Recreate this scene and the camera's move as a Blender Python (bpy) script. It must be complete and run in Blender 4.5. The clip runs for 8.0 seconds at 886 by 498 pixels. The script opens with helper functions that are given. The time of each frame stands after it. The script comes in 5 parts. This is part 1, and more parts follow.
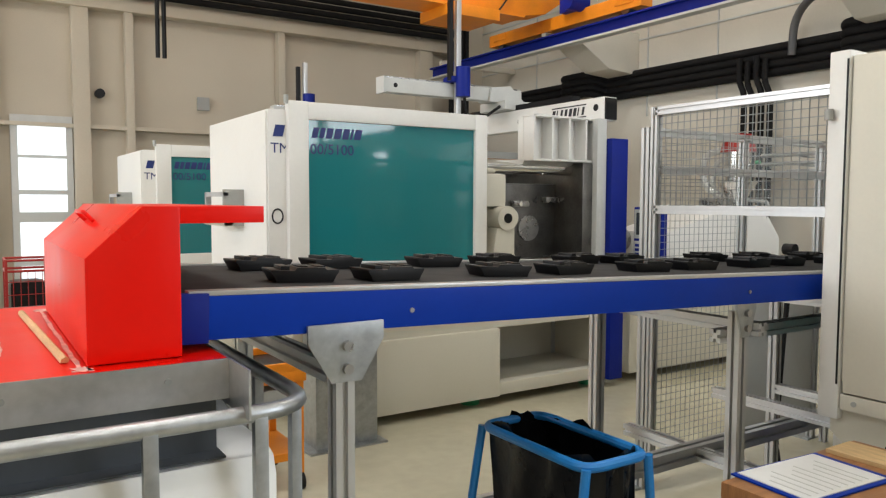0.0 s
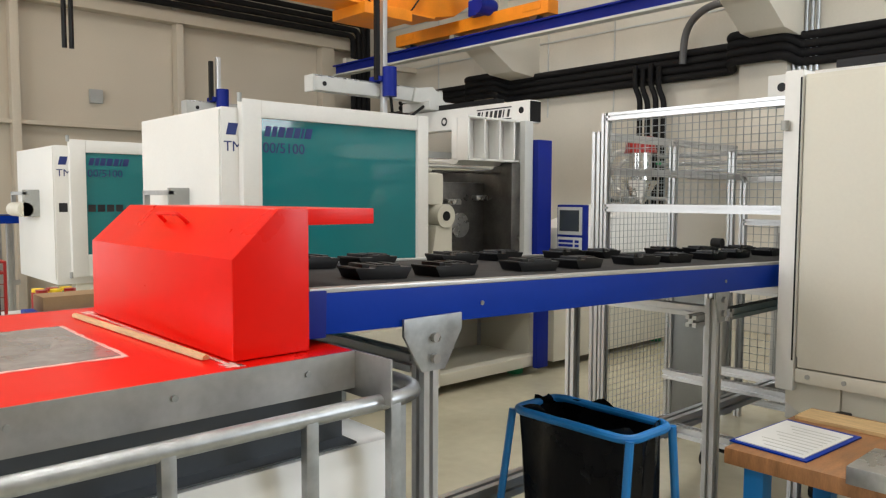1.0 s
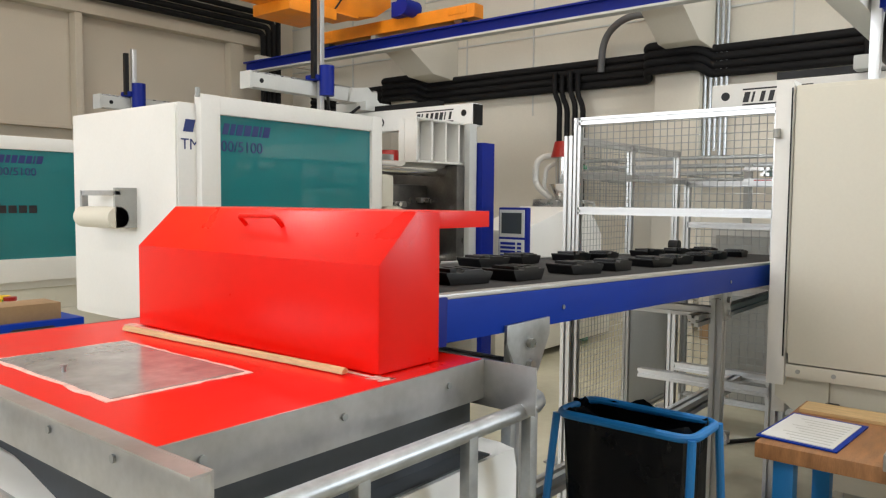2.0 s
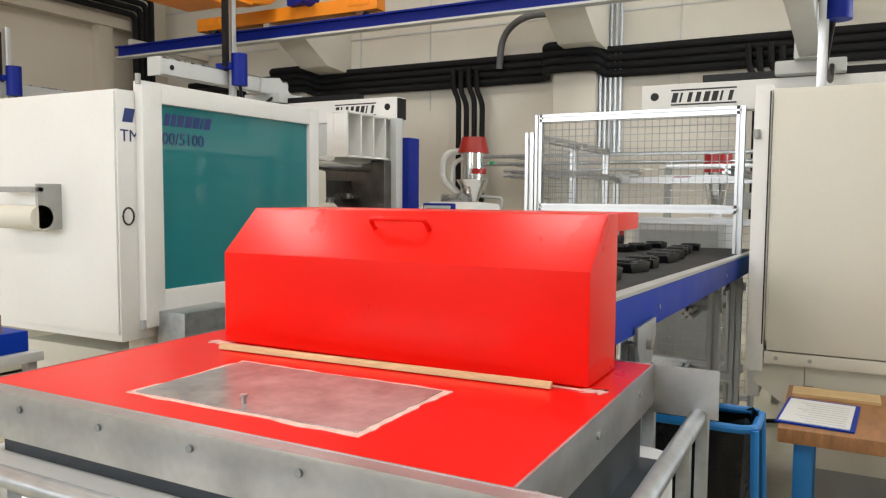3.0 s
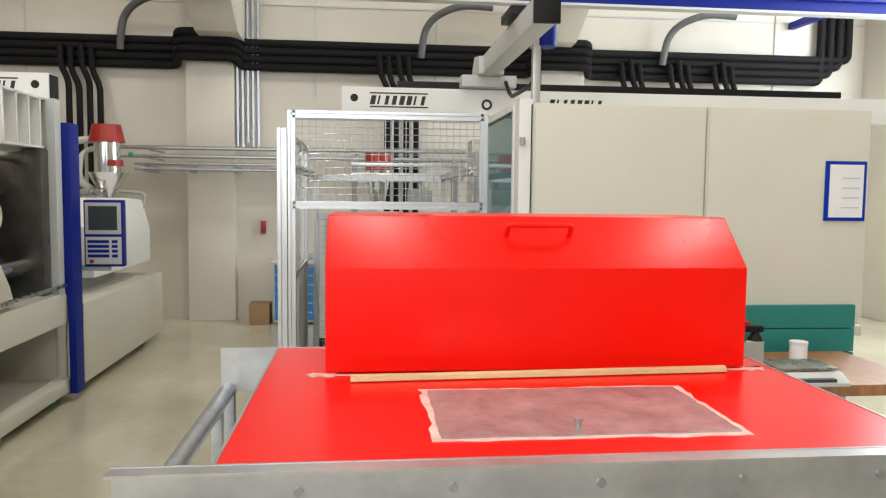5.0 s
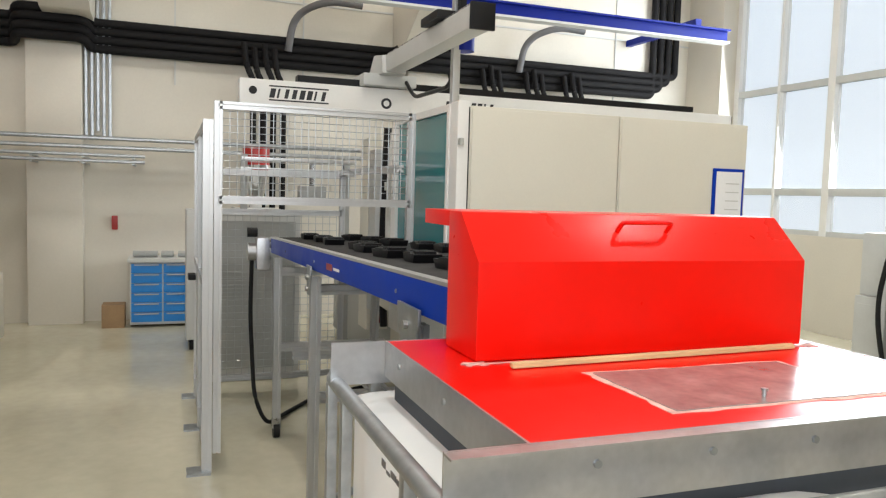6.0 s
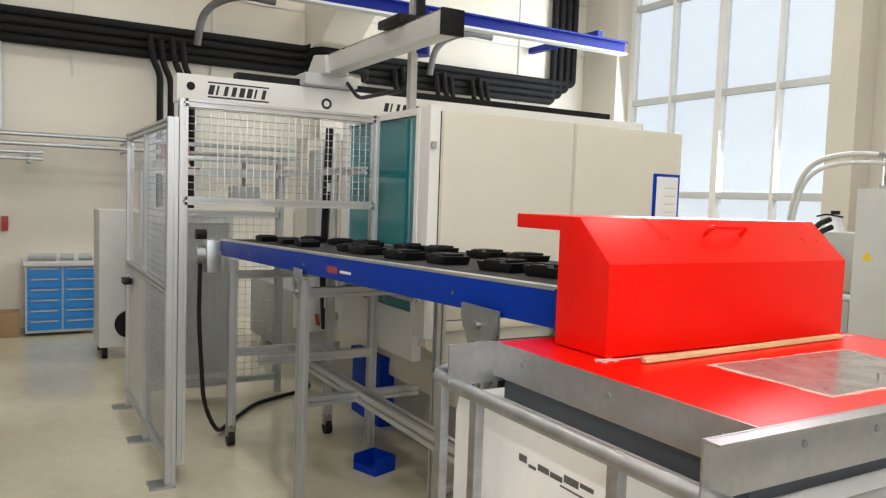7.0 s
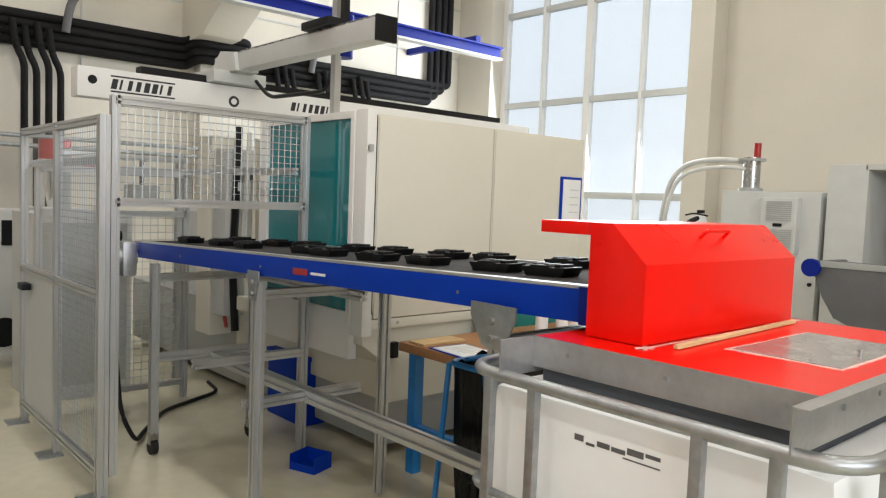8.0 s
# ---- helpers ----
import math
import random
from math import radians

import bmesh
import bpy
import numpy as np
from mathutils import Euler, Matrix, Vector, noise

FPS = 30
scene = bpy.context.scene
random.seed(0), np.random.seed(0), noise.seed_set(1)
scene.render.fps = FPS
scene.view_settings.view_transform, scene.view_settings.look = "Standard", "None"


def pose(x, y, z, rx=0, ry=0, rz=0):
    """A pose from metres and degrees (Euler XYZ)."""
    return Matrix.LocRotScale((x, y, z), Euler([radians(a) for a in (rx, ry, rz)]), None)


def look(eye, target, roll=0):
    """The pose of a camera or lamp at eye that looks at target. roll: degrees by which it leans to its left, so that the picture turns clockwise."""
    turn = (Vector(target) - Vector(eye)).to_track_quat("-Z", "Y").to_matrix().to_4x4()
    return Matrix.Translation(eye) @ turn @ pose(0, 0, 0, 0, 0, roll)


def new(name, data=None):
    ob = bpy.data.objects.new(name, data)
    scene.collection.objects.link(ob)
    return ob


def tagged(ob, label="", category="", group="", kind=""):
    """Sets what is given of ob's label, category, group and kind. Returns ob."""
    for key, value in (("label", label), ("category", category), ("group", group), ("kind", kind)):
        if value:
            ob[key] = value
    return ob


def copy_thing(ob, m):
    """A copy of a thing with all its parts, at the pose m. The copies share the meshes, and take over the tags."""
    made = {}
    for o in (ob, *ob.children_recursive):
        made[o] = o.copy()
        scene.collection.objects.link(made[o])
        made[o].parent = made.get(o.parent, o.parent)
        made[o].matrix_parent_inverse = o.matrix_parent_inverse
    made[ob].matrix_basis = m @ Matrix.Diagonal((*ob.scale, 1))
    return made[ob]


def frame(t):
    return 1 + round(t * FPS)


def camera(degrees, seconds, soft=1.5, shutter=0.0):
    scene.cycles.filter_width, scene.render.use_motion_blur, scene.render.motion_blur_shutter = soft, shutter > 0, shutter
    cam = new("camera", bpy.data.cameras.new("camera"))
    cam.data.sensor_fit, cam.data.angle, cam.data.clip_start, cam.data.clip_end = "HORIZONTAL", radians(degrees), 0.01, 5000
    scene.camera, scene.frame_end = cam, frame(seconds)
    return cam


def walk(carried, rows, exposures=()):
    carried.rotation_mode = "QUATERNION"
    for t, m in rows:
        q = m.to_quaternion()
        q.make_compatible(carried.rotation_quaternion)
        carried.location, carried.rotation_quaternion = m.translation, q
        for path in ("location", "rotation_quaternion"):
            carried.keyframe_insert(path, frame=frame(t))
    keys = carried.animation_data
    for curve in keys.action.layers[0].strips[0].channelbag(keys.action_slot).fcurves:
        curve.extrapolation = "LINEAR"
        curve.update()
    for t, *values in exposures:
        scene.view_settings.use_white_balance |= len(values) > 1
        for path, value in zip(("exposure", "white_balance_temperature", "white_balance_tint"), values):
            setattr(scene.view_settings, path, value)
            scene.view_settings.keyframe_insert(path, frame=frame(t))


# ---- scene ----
cam = camera(61.4, 8.0, soft=1.25)
PATH = [
    (0, (0.562, 0.679, 1.466), (1.638, 2.36, 1.336), 0.2),
    (0.5, (0.34, 0.738, 1.471), (1.545, 2.328, 1.334), 0.2),
    (1, (0.105, 0.843, 1.477), (1.444, 2.322, 1.339), 0.2),
    (1.5, (-0.087, 0.984, 1.482), (1.366, 2.351, 1.342), 0.2),
    (1.7, (-0.119, 1.075, 1.472), (1.371, 2.402, 1.338), 0.3),
    (2.8, (-0.415, 1.658, 1.486), (1.306, 2.667, 1.345), 0.6),
    (3, (-0.443, 1.765, 1.484), (1.32, 2.7, 1.341), 0.4),
    (3.5, (-0.471, 2.038, 1.478), (1.39, 2.758, 1.334), 0.5),
    (4, (-0.519, 2.31, 1.482), (1.435, 2.712, 1.337), 0.8),
    (4.5, (-0.561, 2.558, 1.485), (1.429, 2.686, 1.341), 0.7),
    (5, (-0.613, 2.846, 1.499), (1.371, 2.636, 1.348), 0.6),
    (5.2, (-0.675, 2.995, 1.507), (1.289, 2.651, 1.348), 0.4),
    (6.3, (-0.516, 3.59, 1.483), (1.309, 2.784, 1.343), 1.9),
    (6.5, (-0.503, 3.672, 1.493), (1.283, 2.782, 1.353), 1.8),
    (7, (-0.392, 3.959, 1.484), (1.335, 2.958, 1.347), 2.0),
    (7.5, (-0.315, 4.176, 1.487), (1.304, 3.009, 1.355), 2.0),
    (8, (-0.237, 4.42, 1.495), (1.251, 3.09, 1.363), 2.2),
]
walk(cam, [(t, look(eye, target, roll)) for t, eye, target, roll in PATH])

# ---- light ----
world = bpy.data.worlds.new("sky")
scene.world = world
world.use_nodes = True
nt = world.node_tree
bgn = nt.nodes["Background"]
skyn = nt.nodes.new("ShaderNodeTexSky")
skyn.sky_type = 'NISHITA'
skyn.sun_disc = False
skyn.sun_elevation = radians(40)
skyn.sun_rotation = radians(160)
nt.links.new(skyn.outputs[0], bgn.inputs[0])
bgn.inputs[1].default_value = 0.12


def area_lamp(name, m, sx, sy, watts, colour):
    d = bpy.data.lights.new(name, 'AREA')
    d.shape, d.size, d.size_y, d.energy, d.color = 'RECTANGLE', sx, sy, watts, colour
    o = new(name, d)
    o.matrix_world = m
    return o


area_lamp("south_daylight", look((5.9, -3.5, 3.1), (5.9, 5, 1.5)), 3.2, 3.0, 270, (0.88, 0.94, 1.0))
area_lamp("west_daylight", look((-5.8, 6.0, 3.2), (3, 6, 1.0)), 8.0, 2.6, 360, (0.93, 0.97, 1.0))

# ---- materials ----
MATS = {}


def mat(name, col, rough=0.5, metal=0.0, var=0.08, scale=6.0, bump=0.05, bscale=60.0, rvar=0.1, spec=0.5, coat=0.0, aniso=None, trans=0.0, alpha=1.0, emit=0.0):
    if name in MATS:
        return MATS[name]
    m = bpy.data.materials.new(name)
    m.use_nodes = True
    t = m.node_tree
    b = t.nodes["Principled BSDF"]
    tc = t.nodes.new("ShaderNodeTexCoord")
    mp = t.nodes.new("ShaderNodeMapping")
    t.links.new(tc.outputs["Object"], mp.inputs[0])
    if aniso:
        mp.inputs["Scale"].default_value = aniso
    n1 = t.nodes.new("ShaderNodeTexNoise")
    n1.inputs["Scale"].default_value = scale
    n1.inputs["Detail"].default_value = 5
    t.links.new(mp.outputs[0], n1.inputs["Vector"])
    n2 = t.nodes.new("ShaderNodeTexNoise")
    n2.inputs["Scale"].default_value = bscale
    n2.inputs["Detail"].default_value = 3
    t.links.new(mp.outputs[0], n2.inputs["Vector"])
    ramp = t.nodes.new("ShaderNodeMapRange")
    ramp.inputs[1].default_value, ramp.inputs[2].default_value = 0.3, 0.7
    ramp.inputs[3].default_value, ramp.inputs[4].default_value = 1 - var, 1 + var
    t.links.new(n1.outputs[0], ramp.inputs[0])
    fine = t.nodes.new("ShaderNodeMapRange")
    fine.inputs[1].default_value, fine.inputs[2].default_value = 0.3, 0.7
    fine.inputs[3].default_value, fine.inputs[4].default_value = 1 - var * 0.4, 1 + var * 0.4
    t.links.new(n2.outputs[0], fine.inputs[0])
    mul = t.nodes.new("ShaderNodeMath")
    mul.operation = 'MULTIPLY'
    t.links.new(ramp.outputs[0], mul.inputs[0])
    t.links.new(fine.outputs[0], mul.inputs[1])
    mix = t.nodes.new("ShaderNodeVectorMath")
    mix.operation = 'SCALE'
    mix.inputs[0].default_value = col
    t.links.new(mul.outputs[0], mix.inputs["Scale"])
    t.links.new(mix.outputs[0], b.inputs["Base Color"])
    rr = t.nodes.new("ShaderNodeMapRange")
    rr.inputs[1].default_value, rr.inputs[2].default_value = 0.3, 0.7
    rr.inputs[3].default_value, rr.inputs[4].default_value = max(0.02, rough - rvar * rough), min(1, rough + rvar * rough)
    t.links.new(n1.outputs[0], rr.inputs[0])
    t.links.new(rr.outputs[0], b.inputs["Roughness"])
    b.inputs["Metallic"].default_value = metal
    b.inputs["Specular IOR Level"].default_value = spec
    b.inputs["Coat Weight"].default_value = coat
    b.inputs["Coat Roughness"].default_value = 0.08
    b.inputs["Transmission Weight"].default_value = trans
    b.inputs["Alpha"].default_value = alpha
    if emit:
        b.inputs["Emission Color"].default_value = (*col, 1)
        b.inputs["Emission Strength"].default_value = emit
    if bump:
        bp = t.nodes.new("ShaderNodeBump")
        bp.inputs["Strength"].default_value = bump
        bp.inputs["Distance"].default_value = 0.004
        t.links.new(n2.outputs[0], bp.inputs["Height"])
        t.links.new(bp.outputs[0], b.inputs["Normal"])
    MATS[name] = m
    return m


RED = mat("red_paint", (0.80, 0.006, 0.0015), 0.3, var=0.03, bump=0.015, bscale=18, spec=0.26, coat=0.0)
CREAM = mat("cream_paint", (0.655, 0.63, 0.545), 0.45, var=0.03, scale=1.5, bump=0.02, bscale=90)
WHITE = mat("white_paint", (0.76, 0.755, 0.735), 0.4, var=0.03, scale=2, bump=0.02)
WALL = mat("wall_plaster", (0.63, 0.595, 0.52), 0.8, var=0.04, scale=1.2, bump=0.12, bscale=45)
WALLN = mat("wall_panel", (0.54, 0.485, 0.395), 0.7, var=0.05, scale=0.8, bump=0.06)
BLUE = mat("blue_paint", (0.0006, 0.034, 0.36), 0.45, var=0.05, bump=0.02, spec=0.16)
NAVY = mat("navy_paint", (0.001, 0.013, 0.22), 0.5, var=0.05, bump=0.02, spec=0.25)
LBLUE = mat("bright_blue_paint", (0.01, 0.19, 0.55), 0.4, var=0.05)
TEAL = mat("teal_glazing", (0.016, 0.19, 0.215), 0.06, var=0.03, scale=1.0, bump=0.0, spec=0.6)
TEALP = mat("teal_panel_paint", (0.02, 0.21, 0.19), 0.45, var=0.04)
ALU = mat("aluminium_extrusion", (0.55, 0.555, 0.56), 0.34, 0.75, var=0.05, aniso=(1, 1, 0.2))
GALV = mat("galvanised_steel", (0.40, 0.42, 0.435), 0.40, 0.9, var=0.14, scale=22, bump=0.03)
SHEET = mat("aluminium_sheet", (0.47, 0.475, 0.485), 0.36, 0.85, var=0.12, scale=9, bump=0.05)
STEEL = mat("machined_steel", (0.42, 0.42, 0.42), 0.28, 1.0, var=0.12, scale=14)
DSTEEL = mat("dark_platen_steel", (0.16, 0.155, 0.15), 0.3, 0.9, var=0.2, scale=7)
BELT = mat("grey_belt", (0.035, 0.034, 0.036), 0.75, var=0.12, scale=12, bump=0.1, spec=0.2)
BLACK = mat("black_plastic", (0.006, 0.006, 0.007), 0.42, var=0.15, spec=0.25)
RUBBER = mat("black_rubber", (0.009, 0.009, 0.009), 0.6, var=0.15, spec=0.25)
BAG = mat("black_bag_film", (0.004, 0.004, 0.005), 0.28, var=0.2, bump=0.9, bscale=14, spec=0.22)
HDPE = mat("white_polyethylene", (0.88, 0.895, 0.91), 0.42, var=0.03, scale=4, bump=0.05, bscale=20)
# Liner grey, used as well for the shaded inside of the tank.
LINERSHADE = mat("dark_grey_liner_and_shade", (0.05, 0.06, 0.075), 0.6, var=0.1)
WOOD = mat("pale_wood", (0.62, 0.43, 0.22), 0.6, var=0.16, scale=10, aniso=(6, 1, 6), bump=0.1)
BENCHW = mat("worn_bench_wood", (0.36, 0.17, 0.07), 0.5, var=0.25, scale=7, aniso=(1, 5, 1), bump=0.1)
PAPER = mat("paper", (0.78, 0.79, 0.80), 0.8, var=0.03)
CARD = mat("brown_cardboard", (0.30, 0.19, 0.10), 0.8, var=0.1)
GREYP = mat("grey_paint", (0.36, 0.37, 0.36), 0.5, var=0.05)
LGREY = mat("light_grey_paint", (0.52, 0.53, 0.52), 0.5, var=0.04)
ORANGE = mat("orange_paint", (0.80, 0.25, 0.008), 0.45, var=0.08)
YELLOW = mat("yellow_paint", (0.80, 0.55, 0.02), 0.45, var=0.05)
DUCT = mat("dark_grey_duct", (0.11, 0.11, 0.115), 0.5, var=0.1)
GREEN = mat("green_plastic", (0.02, 0.30, 0.12), 0.5)
PIPEB = mat("black_insulation", (0.009, 0.0085, 0.009), 0.75, var=0.25, scale=9, bump=0.2, bscale=30, spec=0.2)
DRED = mat("dark_red_plastic", (0.32, 0.015, 0.012), 0.35)
CHROME = mat("polished_steel", (0.75, 0.75, 0.75), 0.12, 1.0, var=0.03)
SCREEN = mat("dark_screen", (0.05, 0.06, 0.065), 0.15, var=0.02, bump=0)
HOSE = mat("clear_hose", (0.55, 0.55, 0.53), 0.3, var=0.1)
INK = mat("dark_ink", (0.015, 0.015, 0.02), 0.6, bump=0)
INKB = mat("blue_ink", (0.006, 0.022, 0.15), 0.5, bump=0)
GLAZE = mat("clear_panel", (0.78, 0.82, 0.84), 0.05, var=0.0, bump=0, alpha=0.1)
SKYGLOW = mat("bright_sky", (0.89, 0.95, 1.0), 1.0, var=0.02, bump=0, emit=0.72)
DULL = mat("worn_metal_patch", (0.40, 0.39, 0.39), 0.2, 0.4, var=0.2, scale=16, bump=0.0)
CHALK = mat("pale_scraped_edge", (0.80, 0.50, 0.45), 0.8, var=0.2, scale=40, bump=0.2)


def floor_material():
    m = mat("epoxy_floor", (0.54, 0.505, 0.385), 0.14, var=0.10, scale=0.9, bump=0.03, bscale=12, rvar=0.3, spec=0.5)
    return m


FLOORM = floor_material()

# ---- mesh helpers ----


def box(bm, x0, x1, y0, y1, z0, z1, bev=0.0):
    vs = [bm.verts.new(c) for c in ((x0, y0, z0), (x1, y0, z0), (x1, y1, z0), (x0, y1, z0), (x0, y0, z1), (x1, y0, z1), (x1, y1, z1), (x0, y1, z1))]
    fs = [bm.faces.new([vs[i] for i in f]) for f in ((3, 2, 1, 0), (4, 5, 6, 7), (0, 1, 5, 4), (1, 2, 6, 5), (2, 3, 7, 6), (3, 0, 4, 7))]
    if bev:
        es = {e for f in fs for e in f.edges}
        bmesh.ops.bevel(bm, geom=list(es), offset=bev, segments=2, profile=0.7, affect='EDGES')
    return bm


def prism(bm, pts, axis, a0, a1, bev=0.0):
    """Extrudes a 2D outline along an axis (x: pts are y,z; y: pts are x,z; z: pts are x,y)."""
    def at(p, a):
        return {"x": (a, p[0], p[1]), "y": (p[0], a, p[1]), "z": (p[0], p[1], a)}[axis]
    lo = [bm.verts.new(at(p, a0)) for p in pts]
    hi = [bm.verts.new(at(p, a1)) for p in pts]
    fs = [bm.faces.new(lo), bm.faces.new(hi[::-1])]
    n = len(pts)
    for i in range(n):
        fs.append(bm.faces.new((lo[i], hi[i], hi[(i + 1) % n], lo[(i + 1) % n])))
    bmesh.ops.recalc_face_normals(bm, faces=fs)
    if bev:
        es = {e for f in fs for e in f.edges}
        bmesh.ops.bevel(bm, geom=list(es), offset=bev, segments=2, profile=0.7, affect='EDGES')
    return bm


def rod(bm, a, b, r, seg=12, r2=None):
    a, b = Vector(a), Vector(b)
    d = b - a
    m = Matrix.Translation((a + b) / 2) @ d.to_track_quat("Z", "Y").to_matrix().to_4x4()
    bmesh.ops.create_cone(bm, cap_ends=True, segments=seg, radius1=r, radius2=r if r2 is None else r2, depth=d.length, matrix=m)
    return bm


def tube(bm, pts, r, seg=10, fillet=0.0):
    """A round tube along a path, its corners rounded by fillet."""
    pts = [Vector(p) for p in pts]
    path = [pts[0]]
    for i in range(1, len(pts) - 1):
        p, q, s = pts[i - 1], pts[i], pts[i + 1]
        if fillet:
            f = min(fillet, (p - q).length * 0.49, (s - q).length * 0.49)
            a, c = q + (p - q).normalized() * f, q + (s - q).normalized() * f
            for k in range(7):
                u = k / 6
                path.append(a * (1 - u) ** 2 + q * 2 * u * (1 - u) + c * u * u)
        else:
            path.append(q)
    path.append(pts[-1])
    rings = []
    ref = Vector((0.12, 0.31, 0.94)).normalized()
    for i, p in enumerate(path):
        d = (path[min(i + 1, len(path) - 1)] - path[max(i - 1, 0)]).normalized()
        u = d.cross(ref)
        if u.length < 0.1:
            u = d.cross(Vector((1, 0, 0)))
        u.normalize()
        w = d.cross(u)
        rings.append([bm.verts.new(p + (u * math.cos(2 * math.pi * k / seg) + w * math.sin(2 * math.pi * k / seg)) * r) for k in range(seg)])
    for a, b in zip(rings, rings[1:]):
        for k in range(seg):
            bm.faces.new((a[k], a[(k + 1) % seg], b[(k + 1) % seg], b[k]))
    bm.faces.new(rings[0][::-1])
    bm.faces.new(rings[-1])
    return bm


def mesh_of(name, bm, material, smooth=None):
    bmesh.ops.recalc_face_normals(bm, faces=bm.faces[:])
    me = bpy.data.meshes.new(name)
    bm.to_mesh(me)
    bm.free()
    me.materials.append(material)
    if smooth is None or smooth:
        me.shade_smooth()
        me.set_sharp_from_angle(angle=radians(35))
    return me


def part(name, bm, material, parent=None, label="", m=None):
    o = new(name, mesh_of(name, bm, material))
    if parent is not None:
        o.parent = parent
    if m is not None:
        o.matrix_basis = m
    if label:
        o["label"] = label
    return o


def thing(name, label, category, at=(0, 0, 0), group="", kind=""):
    o = new(name)
    o.location = at
    o.empty_display_size = 0.1
    return tagged(o, label, category, group, kind)


def solid(name, bm, material, label, category="", kind="", group=""):
    return tagged(part(name, bm, material), label, category, group, kind)


def B(*a, **k):
    return box(bmesh.new(), *a, **k)


def R(*a, **k):
    return rod(bmesh.new(), *a, **k)


def T(*a, **k):
    return tube(bmesh.new(), *a, **k)


def profile(bm, a, b, w=0.04):
    """A slotted aluminium profile from a to b, along one axis, as one grooved outline."""
    a, b = Vector(a), Vector(b)
    i = max(range(3), key=lambda k: abs((b - a)[k]))
    j, k = [q for q in range(3) if q != i]
    h, s, d = w / 2, w * 0.13, w * 0.28
    quarter = [(s, h - d), (s, h), (h, h), (h, s), (h - d, s)]
    out = []
    for sj, sk, rev in ((1, 1, False), (1, -1, True), (-1, -1, False), (-1, 1, True)):
        q = [(sj * p, sk * r) for p, r in quarter]
        out += q[::-1] if rev else q
    pts = [(a[j] + p, a[k] + r) for p, r in out]
    return prism(bm, pts, "xyz"[i], min(a[i], b[i]), max(a[i], b[i]))


def PF(a, b, w=0.04):
    return profile(bmesh.new(), a, b, w)


def lettering(text, size, material, m, parent=None, name="lettering", shear=0.0, extrude=0.0008):
    c = bpy.data.curves.new(name, 'FONT')
    c.body, c.size, c.shear, c.extrude = text, size, shear, extrude
    o = bpy.data.objects.new("tmp", c)
    scene.collection.objects.link(o)
    dg = bpy.context.evaluated_depsgraph_get()
    me = bpy.data.meshes.new_from_object(o.evaluated_get(dg))
    bpy.data.objects.remove(o)
    me.materials.clear()
    me.materials.append(material)
    p = new(name, me)
    p.parent = parent
    p.matrix_basis = m
    return p


def stroke_marks(parent, material, x, z, widths, h, y, gap=0.012, slant=0.25):
    """A row of slanted strokes in the plane y, for a mark; each stroke a part."""
    for w in widths:
        part("mark_stroke", prism(bmesh.new(), [(x, z), (x + w, z), (x + w + slant * h, z + h), (x + slant * h, z + h)], "y", y, y + 0.002), material, parent)
        x += w + gap


def stroke_marks_x(parent, material, y, z, x, n=8, h=0.065):
    """Strokes in the plane x, reading towards -y, for a mark; each stroke a part."""
    for k in range(n):
        a, w = y - k * 0.052, (0.036, 0.014, 0.026, 0.03, 0.036)[k % 5]
        part("mark_stroke", prism(bmesh.new(), [(a, z), (a - w, z), (a - w - 0.014, z + h), (a - 0.014, z + h)], "x", x - 0.0015, x + 0.001), material, parent)

# ---- the hall ----
XE, YN, YS, XW, HC = 8.3, 11.5, -3.6, -6.0, 6.0
solid("floor", B(XW - 0.2, XE + 0.2, YS - 0.2, YN + 0.2, -0.1, 0), FLOORM, "glossy beige epoxy factory floor", kind="structure")
solid("ceiling", B(XW - 0.2, XE + 0.2, YS - 0.2, YN + 0.2, HC, HC + 0.15), WALL, "pale hall ceiling", kind="structure")
bm = B(XE, XE + 0.2, YS - 0.2, YN + 0.2, 0, HC)
solid("wall_east", bm, WALL, "off-white painted concrete hall wall", kind="structure")
COLS = (4.58, 0.52, 8.75)
for yc in COLS:
    solid("wall_column", B(8.12, 8.31, yc - 0.26, yc + 0.26, 0, HC, bev=0.01), WALL, "off-white painted concrete wall column", kind="structure")
bm = bmesh.new()
for z in (3.62, 4.35, 5.1):
    box(bm, 8.285, 8.302, YS, YN, z, z + 0.02)
for y in (-2.2, 2.0, 3.4, 6.6, 7.7, 10.0):
    box(bm, 8.285, 8.302, y, y + 0.015, 2.6, HC)
solid("wall_joint", bm, LGREY, "thin grey joints of the wall panels", kind="structure")
# south wall with its tall window
WX0, WX1, WZ0, WZ1 = 4.35, 7.6, 1.12, 5.2
bm = bmesh.new()
box(bm, XW - 0.2, WX0, YS - 0.2, YS, 0, HC)
box(bm, WX1, XE + 0.2, YS - 0.2, YS, 0, HC)
box(bm, WX0, WX1, YS - 0.2, YS, 0, WZ0)
box(bm, WX0, WX1, YS - 0.2, YS, WZ1, HC)
solid("wall_south", bm, WALL, "off-white hall wall around a tall window", kind="structure")
win = tagged(new("window_1"), "tall white-framed factory window with frosted bright panes", "window", kind="structure")
for x, w in ((WX0 + 0.03, 0.05), (5.2, 0.022), (6.03, 0.05), (6.82, 0.022), (WX1 - 0.03, 0.05)):
    part("window_post", B(x - w, x + w, YS - 0.13, YS - 0.02, WZ0, WZ1, bev=0.006), WHITE, win)
for z, w in ((WZ0 + 0.03, 0.03), (1.63, 0.045), (2.9, 0.04), (4.2, 0.04), (WZ1 - 0.03, 0.03)):
    part("window_rail", B(WX0, WX1, YS - 0.12, YS - 0.025, z - w, z + w, bev=0.006), LGREY, win)
